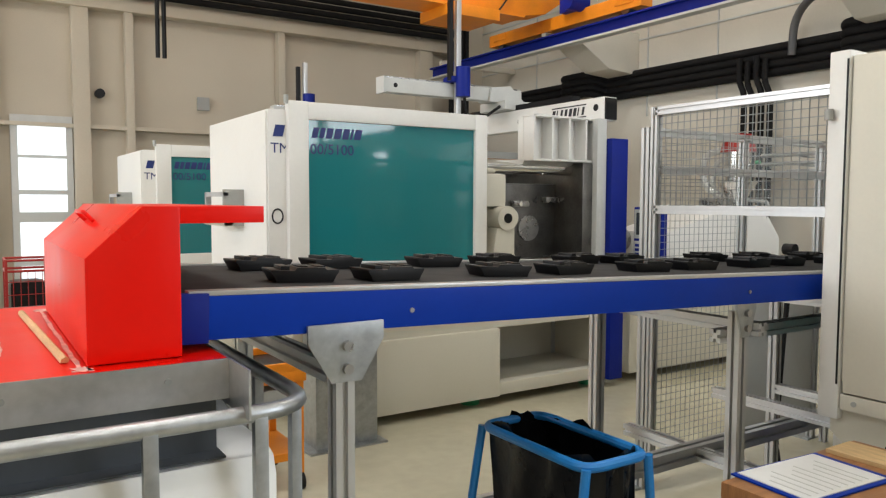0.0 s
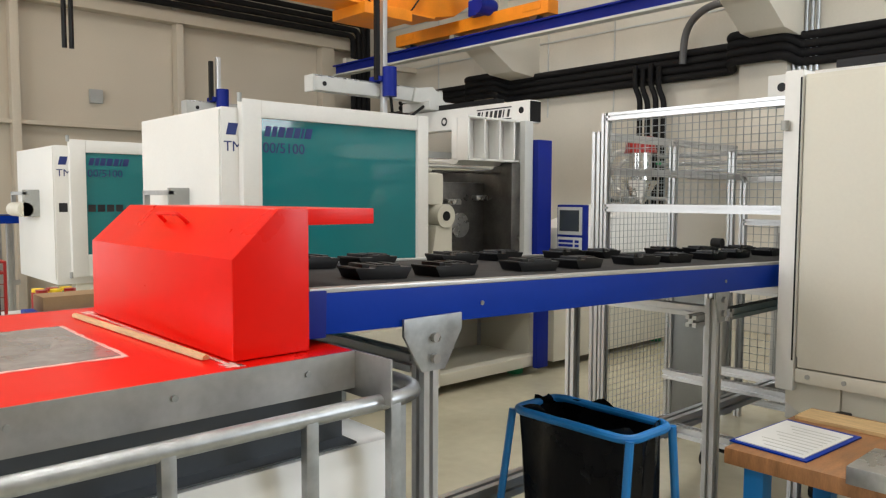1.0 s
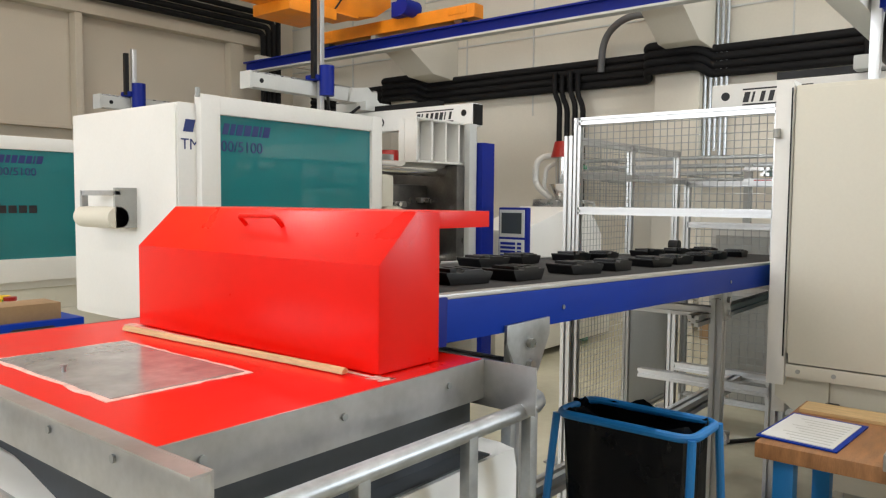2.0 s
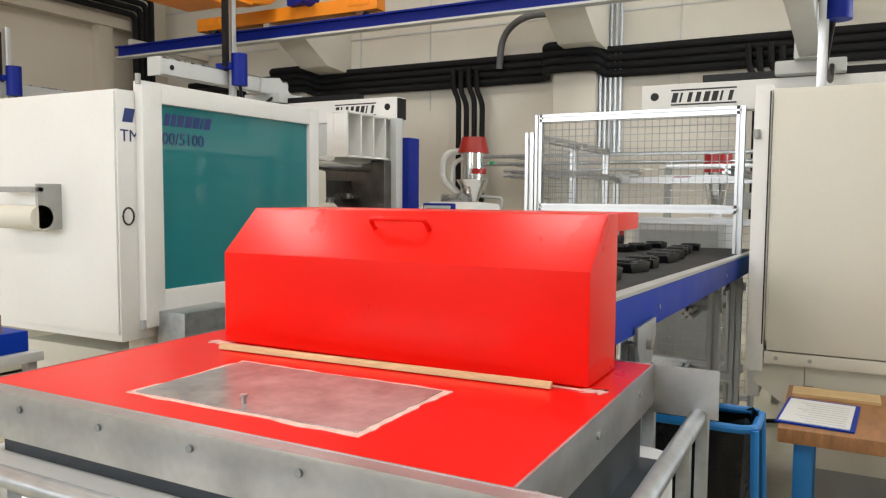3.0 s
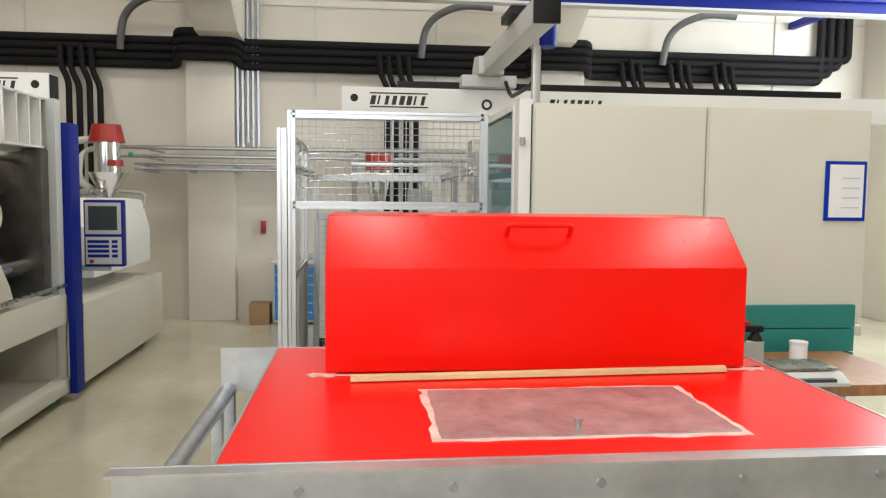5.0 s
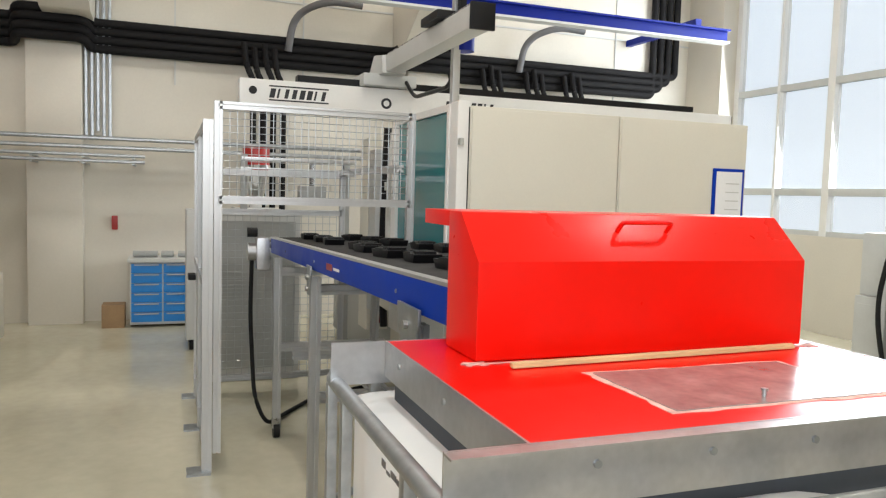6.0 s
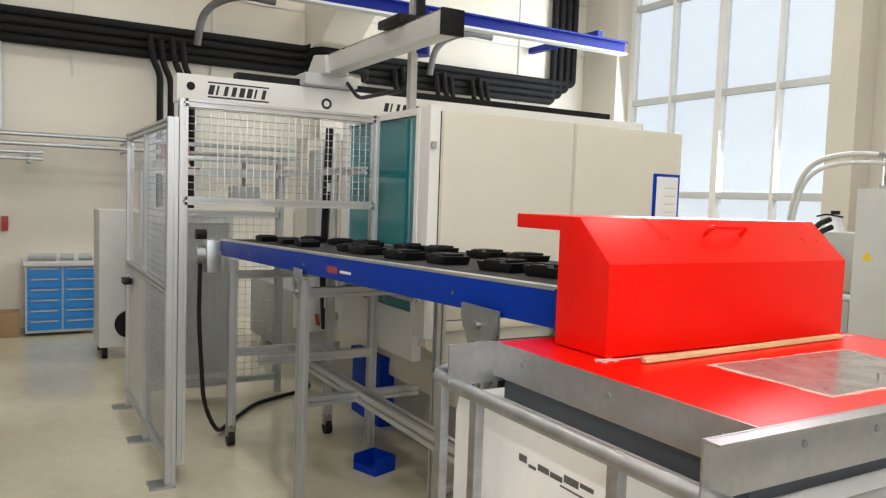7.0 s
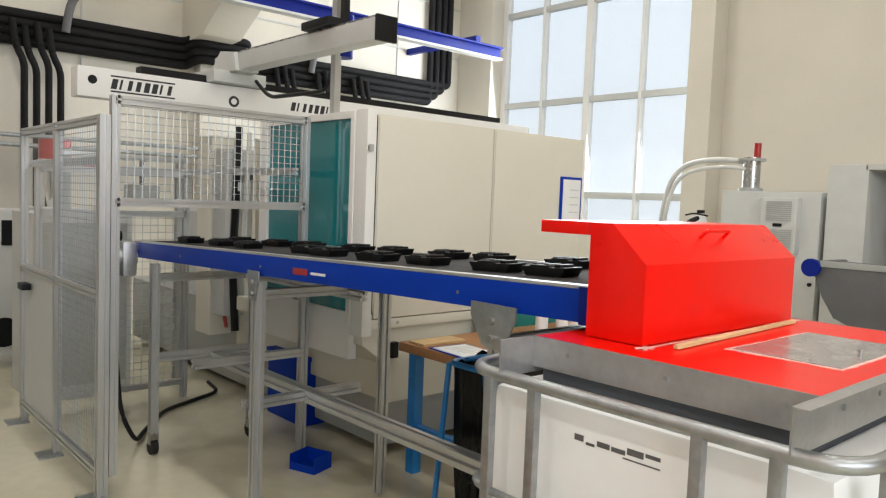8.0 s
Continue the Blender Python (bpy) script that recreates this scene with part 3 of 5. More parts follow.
def robot(xb, y0, y1, yc, flip=1, reach=1.6, mast=1.15, rise=0.0):
    """A linear take-out robot: a white beam along y at xb, its carriage at yc with an arm towards -x and a mast."""
    r = thing("linear_robot", "white linear take-out robot on a long beam", "robot", (0, 0, rise), "take-out robots")
    b = part("beam", B(xb, xb + 0.14, y0, y1, 2.02, 2.21, bev=0.012), WHITE, r)
    stroke_marks_x(b, INK, y1 - 0.20 if flip > 0 else y0 + 0.62, 2.085, xb)
    part("brand_rule", B(xb - 0.0015, xb + 0.001, (y1 - 0.62) if flip > 0 else y0 + 0.2, (y1 - 0.2) if flip > 0 else y0 + 0.62, 2.162, 2.172), INK, b)
    part("brand_rule", B(xb - 0.0015, xb + 0.001, (y1 - 0.62) if flip > 0 else y0 + 0.2, (y1 - 0.2) if flip > 0 else y0 + 0.62, 2.065, 2.075), INK, b)
    yh = y1 - 0.09 if flip > 0 else y0 + 0.09
    part("hole", R((xb - 0.002, yh, 2.13), (xb + 0.01, yh, 2.13), 0.028, 18), BLACK, b)
    part("end_cap", B(xb + 0.01, xb + 0.13, y0 - 0.012, y0 + 0.001, 2.03, 2.2), BLACK, b)
    part("emblem", R((xb - 0.002, (y1 - 1.05) if flip > 0 else y0 + 1.05, 2.1), (xb + 0.01, (y1 - 1.05) if flip > 0 else y0 + 1.05, 2.1), 0.04, 20), INK, b)
    if flip > 0:
        stroke_marks_x(b, INK, 1.5, 2.085, xb)
    part("emblem_disc", R((xb - 0.004, (y1 - 1.05) if flip > 0 else y0 + 1.05, 2.1), (xb, (y1 - 1.05) if flip > 0 else y0 + 1.05, 2.1), 0.022, 16), WHITE, b)
    part("carriage", B(xb - 0.1, xb + 0.3, yc - 0.2, yc + 0.2, 2.215, 2.3, bev=0.015), LGREY, r)
    part("carriage_plate", prism(bmesh.new(), [(xb - 0.2, 2.29), (xb - 0.17, 2.42), (xb + 0.05, 2.45), (xb + 0.25, 2.28)], "y", yc - 0.09, yc + 0.09, bev=0.015), LGREY, r)
    a = part("arm", B(xb - reach, xb + 0.2, yc - 0.06, yc + 0.06, 2.3, 2.42, bev=0.01), LGREY, r, "aluminium cantilever arm")
    part("arm_rail", B(xb - reach, xb + 0.2, yc - 0.05, yc - 0.03, 2.42, 2.432), STEEL, a)
    part("arm_rail", B(xb - reach, xb + 0.2, yc + 0.03, yc + 0.05, 2.42, 2.432), STEEL, a)
    part("arm_cap", B(xb - reach - 0.02, xb - reach + 0.004, yc - 0.068, yc + 0.068, 2.29, 2.43, bev=0.006), BLACK if flip > 0 else LGREY, a)
    part("bolt_hole", R((xb - reach + 0.1, yc - 0.064, 2.36), (xb - reach + 0.1, yc - 0.055, 2.36), 0.02, 12), BLACK, a)
    part("mast_head", B(xb - mast - (0.2 if flip > 0 else 0.08), xb - mast + 0.1, yc - 0.13, yc + (0.1 if flip > 0 else 0.02), 2.43, 2.48, bev=0.012), BLACK if flip > 0 else NAVY, r)
    part("mast", B(xb - mast - 0.025, xb - mast + 0.025, yc - 0.115, yc - 0.07, 1.95, 3.6 if yc < 8 else 2.9, bev=0.006), ALU, r)
    part("mast_rail", B(xb - mast - 0.1, xb - mast - 0.06, yc - 0.115, yc - 0.075, 2.44, 3.6 if yc < 8 else 2.85), BLACK, r)
    part("motor", R((xb - mast + 0.02, yc - 0.15, 2.3), (xb - mast + 0.02, yc - 0.15, 2.56), 0.065, 16), NAVY, r)
    part("cable_loop", T([(xb - mast + 0.05, yc - 0.13, 2.3), (xb - mast + 0.1, yc - 0.1, 2.1), (xb - 0.3, yc - 0.12, 2.12), (xb - 0.1, yc - 0.12, 2.25)], 0.014, 8, fillet=0.1), BLACK, r)
    part("chain_tray", B(xb + 0.02, xb + 0.12, y0 + 0.4, y1 - 0.4, 2.215, 2.26), BLACK, r)
    return r


robot(4.83, -1.2, 3.01, 1.96, 1, 1.78, 1.17, 0.04)
robot(4.83, 5.0, 8.2, 6.35, -1, 1.26, 0.55, 0.08)
robot(4.7, 7.9, 11.2, 8.5, -1, 1.3, 0.98, 0.05)
# supports under the robot beams
for y in (1.2, 5.7, 8.4):
    solid("robot_support", B(4.84, 4.97, y - 0.1, y + 0.1, 0.0, 2.1 if y > 5 else 2.06, bev=0.01), LGREY, "grey steel robot support column", "support")

# machine B, seen on its clamp end
mb = thing("moulding_machine", "cream moulding machine with a blank clamp-end cover", "machine", group="moulding machines")
X0, Y0, Y1 = 3.0, 0.26, 2.1
part("end_cover", B(X0, X0 + 0.06, 1.143, 2.028, 0.87, 1.94, bev=0.008), CREAM, mb)
part("end_cover", B(X0, X0 + 0.06, Y0, 1.138, 0.87, 1.94, bev=0.008), CREAM, mb)
part("housing", B(X0 + 0.05, 4.2, Y0 + 0.02, 2.07, 0.84, 1.93, bev=0.012), CREAM, mb)
part("door_leaf", B(X0 - 0.007, X0 + 0.001, 1.155, 2.018, 0.835, 1.925, bev=0.003), CREAM, mb)
part("door_leaf", B(X0 - 0.007, X0 + 0.001, Y0 + 0.02, 1.13, 0.835, 1.925, bev=0.003), CREAM, mb)
part("corner_post", B(X0 - 0.012, X0 + 0.1, 2.03, Y1, 0.74, 1.96, bev=0.012), WHITE, mb)
part("hinge", R((X0 - 0.03, 2.085, 1.735), (X0 - 0.03, 2.085, 1.77), 0.014, 12), GREYP, mb)
part("hinge_tongue", B(X0 - 0.03, X0, 2.078, 2.092, 1.74, 1.765), BLACK, mb)
part("door_seam", B(X0 - 0.013, X0 - 0.009, 2.034, 2.04, 0.86, 1.93), BLACK, mb)
part("lower_flange", B(X0 - 0.005, X0 + 0.3, Y0, 2.028, 0.775, 0.83, bev=0.008), CREAM, mb)
part("lower_panel", B(X0 + 0.03, 4.9, Y0 + 0.05, 1.87, 0.34, 0.79, bev=0.012), CREAM, mb)
part("chamfer_panel", prism(bmesh.new(), [(1.87, 0.55), (2.07, 0.69), (2.07, 0.78), (1.87, 0.78)], "x", X0 + 0.02, 4.5), CREAM, mb)
part("base", B(X0 + 0.15, 7.2, 0.4, 1.83, 0.05, 0.62, bev=0.01), GREYP, mb)
part("latch", B(X0 + 0.0, X0 + 0.04, 1.83, 1.88, 0.6, 0.69, bev=0.006), BLACK, mb)
for y in (0.5, 1.05, 1.25, 1.85, 1.98):
    part("screw", R((X0 - 0.009, y, 0.803), (X0, y, 0.803), 0.009, 10), GREYP, mb)
gd = part("guard_door", B(X0 + 0.1, X0 + 0.14, 2.05, 2.105, 0.6, 1.955, bev=0.008), WHITE, mb, "cream-framed guard door with teal glazing")
part("frame", B(X0 + 1.05, X0 + 1.15, 2.05, 2.105, 0.6, 1.955, bev=0.01), WHITE, gd)
part("frame", B(X0 + 0.138, X0 + 1.052, 2.052, 2.103, 1.915, 1.953), WHITE, gd)
part("frame", B(X0 + 0.138, X0 + 1.052, 2.052, 2.103, 0.602, 0.86), WHITE, gd)
part("glazing", B(X0 + 0.13, X0 + 1.06, 2.07, 2.085, 0.85, 1.925), TEAL, gd)
part("inner_column", B(5.0, 5.25, 1.86, 2.04, 0.42, 1.9, bev=0.015), CREAM, mb, "cream upright of the fixed platen")
part("cable_chain", T([(4.7, 1.98, 1.95), (4.68, 2.0, 1.5), (4.72, 2.0, 1.0), (4.7, 1.98, 0.5)], 0.028, 8, fillet=0.2), BLACK, mb)
part("hose", T([(4.5, 2.0, 1.9), (4.46, 2.03, 1.55), (4.52, 2.02, 1.2), (4.5, 1.98, 0.6)], 0.018, 8, fillet=0.2), HOSE, mb)
part("hose", T([(4.85, 1.98, 1.3), (4.8, 2.02, 1.1), (4.88, 2.02, 0.8), (4.84, 1.98, 0.5)], 0.014, 8, fillet=0.15), DRED, mb)
part("valve_plate", B(4.6, 4.62, 1.7, 2.02, 1.5, 1.56), LGREY, mb)
part("screen_guard", B(4.3, 4.34, 1.2, 2.05, 0.7, 1.85), CREAM, mb)
part("injection_unit", B(5.3, 6.9, 0.8, 1.5, 0.65, 1.4, bev=0.03), WHITE, mb)
for z in (1.0, 1.6):
    part("tie_bar", R((4.0, 1.9, z), (5.0, 1.9, z), 0.05, 16), CHROME, mb)
part("fixed_platen", B(4.75, 4.95, 0.6, 2.05, 0.6, 1.8, bev=0.015), LGREY, mb)
for x, y in ((6.47, 2.72), (6.1, 1.5)):
    hp = part("hopper", R((x, y, 1.3), (x, y, 1.7), 0.05, 18, r2=0.13), CHROME, mb, "steel hopper with a dark red lid")
    part("lid", R((x, y, 1.7), (x, y, 1.86), 0.12, 20), DRED, hp)
    part("stand", B(x - 0.2, x + 0.2, y - 0.2, y + 0.2, 0.0, 1.31, bev=0.01), LGREY, hp)
nb = thing("notice_frame", "white notice sheet in a blue frame on the machine", "notice")
part("frame", B(X0 - 0.02, X0 - 0.006, 0.285, 0.505, 1.375, 1.68, bev=0.004), BLUE, nb)
part("sheet", B(X0 - 0.023, X0 - 0.019, 0.303, 0.487, 1.393, 1.662), PAPER, nb)
for k in range(4):
    part("text_bar", B(X0 - 0.0245, X0 - 0.0225, 0.325, 0.42, 1.44 + 0.05 * k, 1.446 + 0.05 * k), LGREY, nb)
tp = thing("teal_drawer_front", "teal slatted low panel beneath the machine cover", "panel")
for k in range(3):
    part("slat", B(X0 - 0.05, X0 - 0.02, 0.33, 1.25, 0.58 + 0.123 * k, 0.699 + 0.123 * k, bev=0.006), TEALP, tp)
part("backing", B(X0 - 0.022, X0 - 0.006, 0.34, 1.24, 0.0, 0.94), GREYP, tp)

# ---- safety cage round the take-off side ----
cg = thing("safety_fence", "aluminium profile safety fence with wire mesh and clear panels", "fence")
XF, YA, YB, ZT = 3.44, 2.2, 3.28, 1.925
def post(x, y, z0, z1, w=0.04, name="post"):
    return part(name, PF((x, y, z0), (x, y, z1), w), ALU, cg)
post(XF, YB, 0.0, 1.83, 0.05)
post(XF, YB - 0.05, 0.1, ZT, 0.04)
post(XF, YA, 0.9, ZT, 0.04)
for x in (4.2, 4.94):
    post(x, YB, 0.0, 1.83, 0.04)
    part("foot", B(x - 0.06, x + 0.06, YB - 0.02, YB + 0.1, 0, 0.012), GALV, cg)
part("foot", B(XF - 0.06, XF + 0.06, YB - 0.02, YB + 0.1, 0, 0.012), GALV, cg)
for z in (ZT - 0.02, 1.425):
    part("rail", PF((XF, YA, z), (XF, YB - 0.05, z), 0.04), ALU, cg)
for z in (1.81, 0.98, 0.12):
    part("rail", PF((XF, YB, z), (4.96, YB, z), 0.04), ALU, cg)
def wire_panel(x0, x1, y0, y1, z0, z1, step, r=0.0022):
    bm = bmesh.new()
    z = z0
    while z <= z1:
        rod(bm, (x0, y0, z), (x1, y1, z), r, 5)
        z += step
    L = math.hypot(x1 - x0, y1 - y0)
    n = int(L / step)
    for k in range(n + 1):
        u = k / n
        x, y = x0 + (x1 - x0) * u, y0 + (y1 - y0) * u
        rod(bm, (x, y, z0), (x, y, z1), r, 5)
    return part("wire_mesh", bm, GALV, cg)
wire_panel(XF, XF, YA + 0.02, YB - 0.07, 1.445, ZT - 0.04, 0.036)
wire_panel(XF + 0.02, 4.18, YB, YB, 0.14, 1.79, 0.036, 0.0016)
for x0, x1 in ((4.22, 4.92),):
    part("clear_panel", B(x0, x1, YB - 0.004, YB + 0.004, 1.0, 1.79), GLAZE, cg)
    part("lower_panel", B(x0, x1, YB - 0.004, YB + 0.004, 0.14, 0.96), LGREY, cg)
part("latch", B(4.7, 4.82, YB + 0.015, YB + 0.065, 0.86, 0.9, bev=0.008), BLACK, cg)
# inner cross frame of the cage
post(4.95, 2.25, 0.0, 1.62)
post(4.95, YB - 0.08, 0.0, 1.62)
for z in (1.6, 1.32, 0.12):
    part("rail", PF((4.95, 2.25, z), (4.95, YB - 0.08, z), 0.04), ALU, cg)
wire_panel(4.95, 4.95, 2.29, YB - 0.1, 0.14, 1.3, 0.05)
part("rail", PF((XF, 2.26, 1.62), (4.95, 2.26, 1.62), 0.04), ALU, cg)
part("rail", PF((XF, YB - 0.05, 1.62), (4.95, YB - 0.05, 1.62), 0.04), ALU, cg)
hs = thing("handling_station", "grey take-off station with a guide rail inside the fence", "station")
part("cabinet", B(5.3, 5.9, 2.5, 3.15, 0.0, 1.3, bev=0.012), LGREY, hs)
part("door", B(5.285, 5.302, 2.54, 3.11, 0.1, 1.24, bev=0.005), GREYP, hs)
for k in range(8):
    part("vent_slot", B(5.28, 5.287, 2.85, 3.1, 0.62 + 0.03 * k, 0.635 + 0.03 * k), GREYP, hs)
part("guide_rail", B(5.35, 5.42, 2.05, 2.95, 1.6, 1.65, bev=0.006), ALU, hs)
part("guide_rail", B(5.35, 5.42, 2.05, 2.95, 1.7, 1.73, bev=0.006), ALU, hs)
part("guide_post", B(5.36, 5.41, 2.9, 2.95, 1.3, 1.75, bev=0.005), GREYP, hs)
part("guide_post", B(5.36, 5.41, 2.1, 2.15, 0.0, 1.75, bev=0.005), GREYP, hs)
part("stop_block", B(5.32, 5.36, 2.75, 2.87, 1.6, 1.64, bev=0.004), DRED, hs)
part("gripper", B(5.3, 5.5, 2.3, 2.5, 1.4, 1.52, bev=0.02), GREYP, hs)
part("gripper_rod", R((5.4, 2.4, 1.5), (5.4, 2.4, 1.7), 0.02, 10), STEEL, hs)

# ---- conveyor ----
SL = -0.03
CX, CY, CZ = 0.92, 2.51, 1.285
cv = thing("belt_conveyor", "blue-sided belt conveyor on an aluminium stand", "conveyor", (CX, CY, CZ))
cv.rotation_euler = (0, math.atan(-SL), 0)
L = 3.25
part("side_frame", B(0, L, -0.362, -0.345, -0.094, -0.006, bev=0.004), BLUE, cv)
part("side_frame", B(0, L, 0.345, 0.362, -0.094, -0.006, bev=0.004), BLUE, cv)
part("edge_strip", B(0, L, -0.362, -0.33, -0.006, 0.004, bev=0.002), ALU, cv)
part("edge_strip", B(0, L, 0.33, 0.362, -0.006, 0.004, bev=0.002), ALU, cv)
part("belt", B(-0.02, L + 0.02, -0.33, 0.33, -0.08, 0.0, bev=0.02), BELT, cv)
part("end_block", B(-0.03, 0.04, -0.366, -0.344, -0.1, 0.0, bev=0.006), NAVY, cv)
part("end_block", B(-0.03, 0.04, 0.344, 0.366, -0.1, 0.0, bev=0.006), NAVY, cv)
part("roller", R((L, -0.37, -0.04), (L, 0.37, -0.04), 0.04, 18), STEEL, cv)
dv = part("drive_motor", R((L + 0.02, 0.36, -0.09), (L + 0.02, 0.5, -0.09), 0.055, 18), SHEET, cv, "aluminium conveyor drive motor")
part("gearbox", B(L - 0.05, L + 0.09, 0.37, 0.45, -0.2, -0.0, bev=0.02), SHEET, dv)
part("knob", R((L + 0.02, 0.44, 0.03), (L + 0.02, 0.5, 0.03), 0.03, 14), BLACK, dv)
for x in (0.5, 1.75, 2.6):
    part("screw", R((x, 0.362, -0.055), (x, 0.365, -0.055), 0.006, 8), STEEL, cv)
    part("screw", R((x, -0.365, -0.055), (x, -0.362, -0.055), 0.006, 8), STEEL, cv)
part("maker_plate", B(1.37, 1.48, 0.362, 0.3635, -0.068, -0.042), DRED, cv)
part("maker_bar", B(1.24, 1.345, 0.362, 0.3635, -0.062, -0.052), PAPER, cv)

st = thing("conveyor_stand", "slotted aluminium profile conveyor stand on castors", "stand")
def leg(x, y, z0, z1, w=0.045, foot=True):
    l = part("leg", PF((x, y, z0), (x, y, z1), w), ALU, st)
    return l
def bracket(x, y, z, w=0.09):
    s = -1 if y < CY else 1
    pts = [(x - w, z), (x + w, z), (x + w, z - 0.04), (x + w * 0.4, z - 0.13), (x - w * 0.4, z - 0.13), (x - w, z - 0.04)]
    b = part("bracket", prism(bmesh.new(), pts, "y", y + s * 0.012, y + s * 0.02, bev=0.002), GALV, st, "galvanised gusset plate")
    for dx, dz in ((0.0, -0.05), (0.0, -0.1)):
        part("bolt", R((x + dx, y + s * 0.02, z + dz), (x + dx, y + s * 0.032, z + dz), 0.012, 8), STEEL, b)
def zb(x):
    return CZ - 0.094 + SL * (x - CX)
for x, y, w in ((1.25, 2.17, 0.09), (1.25, 2.86, 0.09), (2.67, 2.19, 0.05), (2.7, 2.86, 0.05)):
    leg(x, y, 0.02, zb(x) - 0.03)
    bracket(x, y - (0.012 if y < CY else -0.012), zb(x) + 0.02, w)
leg(3.43, 2.19, 0.0, zb(3.43) - 0.02)
for x, y in ((3.88, 2.27), (3.9, 2.86)):
    leg(x, y, 0.12, zb(x) - 0.02)
for x, y in ((3.88, 2.27), (3.9, 2.86)):
    k = part("castor_fork", B(x - 0.02, x + 0.02, y - 0.025, y + 0.025, 0.06, 0.125), STEEL, st)
    part("castor_wheel", R((x, y - 0.018, 0.045), (x, y + 0.018, 0.045), 0.045, 16), RUBBER, k)
for x in (1.25, 2.82, 3.9):
    part("cross_bar", PF((x, 2.2, zb(x) - 0.1), (x, 2.84, zb(x) - 0.1), 0.045), ALU, st)
part("cross_bar", PF((2.86, 2.2, 0.52), (2.86, 2.84, 0.52), 0.045), ALU, st)
part("cross_bar", PF((3.42, 2.2, 0.6), (3.42, 2.84, 0.6), 0.045), ALU, st)
part("cross_bar", PF((3.9, 2.2, 0.55), (3.9, 2.84, 0.55), 0.045), ALU, st)
part("long_bar", PF((1.25, 2.5, 0.52), (3.9, 2.5, 0.52), 0.06), ALU, st)
part("long_bar", PF((2.7, 2.3, zb(3) - 0.12), (3.9, 2.3, zb(3) - 0.12), 0.045), ALU, st)
solid("power_cable", T([(4.2, 2.98, 1.12), (4.17, 2.99, 0.7), (4.1, 2.97, 0.2), (4.06, 2.9, 0.03), (4.3, 2.76, 0.016), (4.65, 2.5, 0.016), (4.9, 2.0, 0.016), (5.2, 1.95, 0.016)], 0.013, 8, fillet=0.12), RUBBER, "black power cable hanging to the floor", "cable")

# black moulded parts on the belt


def moulded_part():
    bm = bmesh.new()
    prism(bm, [(-0.066, 0.0), (0.066, 0.0), (0.072, 0.012), (0.08, 0.024), (0.08, 0.029), (0.05, 0.029), (0.045, 0.034), (-0.02, 0.034), (-0.026, 0.027), (-0.08, 0.029), (-0.08, 0.024), (-0.072, 0.012)], "y", -0.048, 0.048, bev=0.002)
    p = part("moulded_part", bm, BLACK)
    tagged(p, "black moulded plastic part lying on the conveyor belt", "plastic part", "black parts on the belt")
    for k in range(3):
        part("rib", B(-0.055 + 0.042 * k, -0.034 + 0.042 * k, -0.034, 0.034, 0.026, 0.037, bev=0.002), BLACK, p)
    return p


# ---- tank with the red hood ----
ibc = thing("tank_container", "white plastic tank container in a galvanised tube cage", "tank")
TX0, TX1, TY0, TY1, LX1A = 0.2, 1.09, 2.0, 3.11, 0.955
bt = part("tank", prism(bmesh.new(), [(TY0 + 0.03, 0.16), (TY0 + 0.03, 0.99), (2.3, 0.99), (2.55, 1.045), (TY1 - 0.03, 1.045), (TY1 - 0.03, 0.16)], "x", TX0 + 0.03, TX1 - 0.03, bev=0.05), HDPE, ibc, "translucent white plastic tank")
# Dark sheet on the solid tank top stands for its shaded inside.
part("opening", B(TX0 + 0.06, LX1A, TY0 + 0.036, 2.29, 0.9885, 0.9925), LINERSHADE, ibc, "dark sheet painting the shaded inside of the cut tank")
part("pallet", B(TX0, TX1, TY0, TY1, 0.1, 0.16, bev=0.01), GALV, ibc)
for x in (TX0 + 0.1, (TX0 + TX1) / 2, TX1 - 0.1):
    part("pallet_skid", B(x - 0.06, x + 0.06, TY0, TY1, 0.0, 0.105, bev=0.01), BLACK, ibc)
def ring(z, r, inset=0.0):
    a, b, c, d = TX0 - 0.02 + inset, TX1 + 0.02 - inset, TY0 - 0.02 + inset, TY1 + 0.02 - inset
    bm = bmesh.new()
    cs = [((a + b) / 2, c, z), (b, c, z), (b, d, z), (a, d, z), (a, c, z), ((a + b) / 2, c, z)]
    tube(bm, cs, r, 12, fillet=0.12)
    return part("cage_ring", bm, GALV, ibc)
ring(1.08, 0.016)
for z in (0.22, 0.5, 0.79):
    ring(z, 0.01)
for us, y in (((0.28, 0.55, 0.81, 1.0), TY0 - 0.024), ((0.31, 0.46, 0.87, 1.01), TY1 + 0.024)):
    for u in us:
        part("cage_upright", B(u - 0.013, u + 0.013, y - 0.011, y + 0.011, 0.12, 1.075, bev=0.005), GALV, ibc)
for k in range(5):
    v = TY0 + 0.1 + (TY1 - TY0 - 0.2) * k / 4
    for x in (TX0 - 0.024, TX1 + 0.024):
        part("cage_upright", B(x - 0.011, x + 0.011, v - 0.013, v + 0.013, 0.12, 1.075, bev=0.005), GALV, ibc)
# illegible marker line on the tank side
for x0, x1, z0, h in ((0.765, 0.79, 0.966, 0.014), (0.735, 0.758, 0.962, 0.006), (0.695, 0.728, 0.966, 0.012), (0.655, 0.69, 0.966, 0.01), (0.61, 0.65, 0.97, 0.014), (0.57, 0.605, 0.976, 0.008), (0.57, 0.66, 0.958, 0.003)):
    part("marker_bar", B(x0, x1, TY1 - 0.031, TY1 - 0.0285, z0, z0 + h), DUCT, ibc, "illegible dark marker writing")
LX0, LX1, LY0, LY1, LZ = 0.29, 0.97, 2.065, 3.025, 1.168
lid = thing("tank_cover", "aluminium tray cover with a red film top on the tank", "cover")
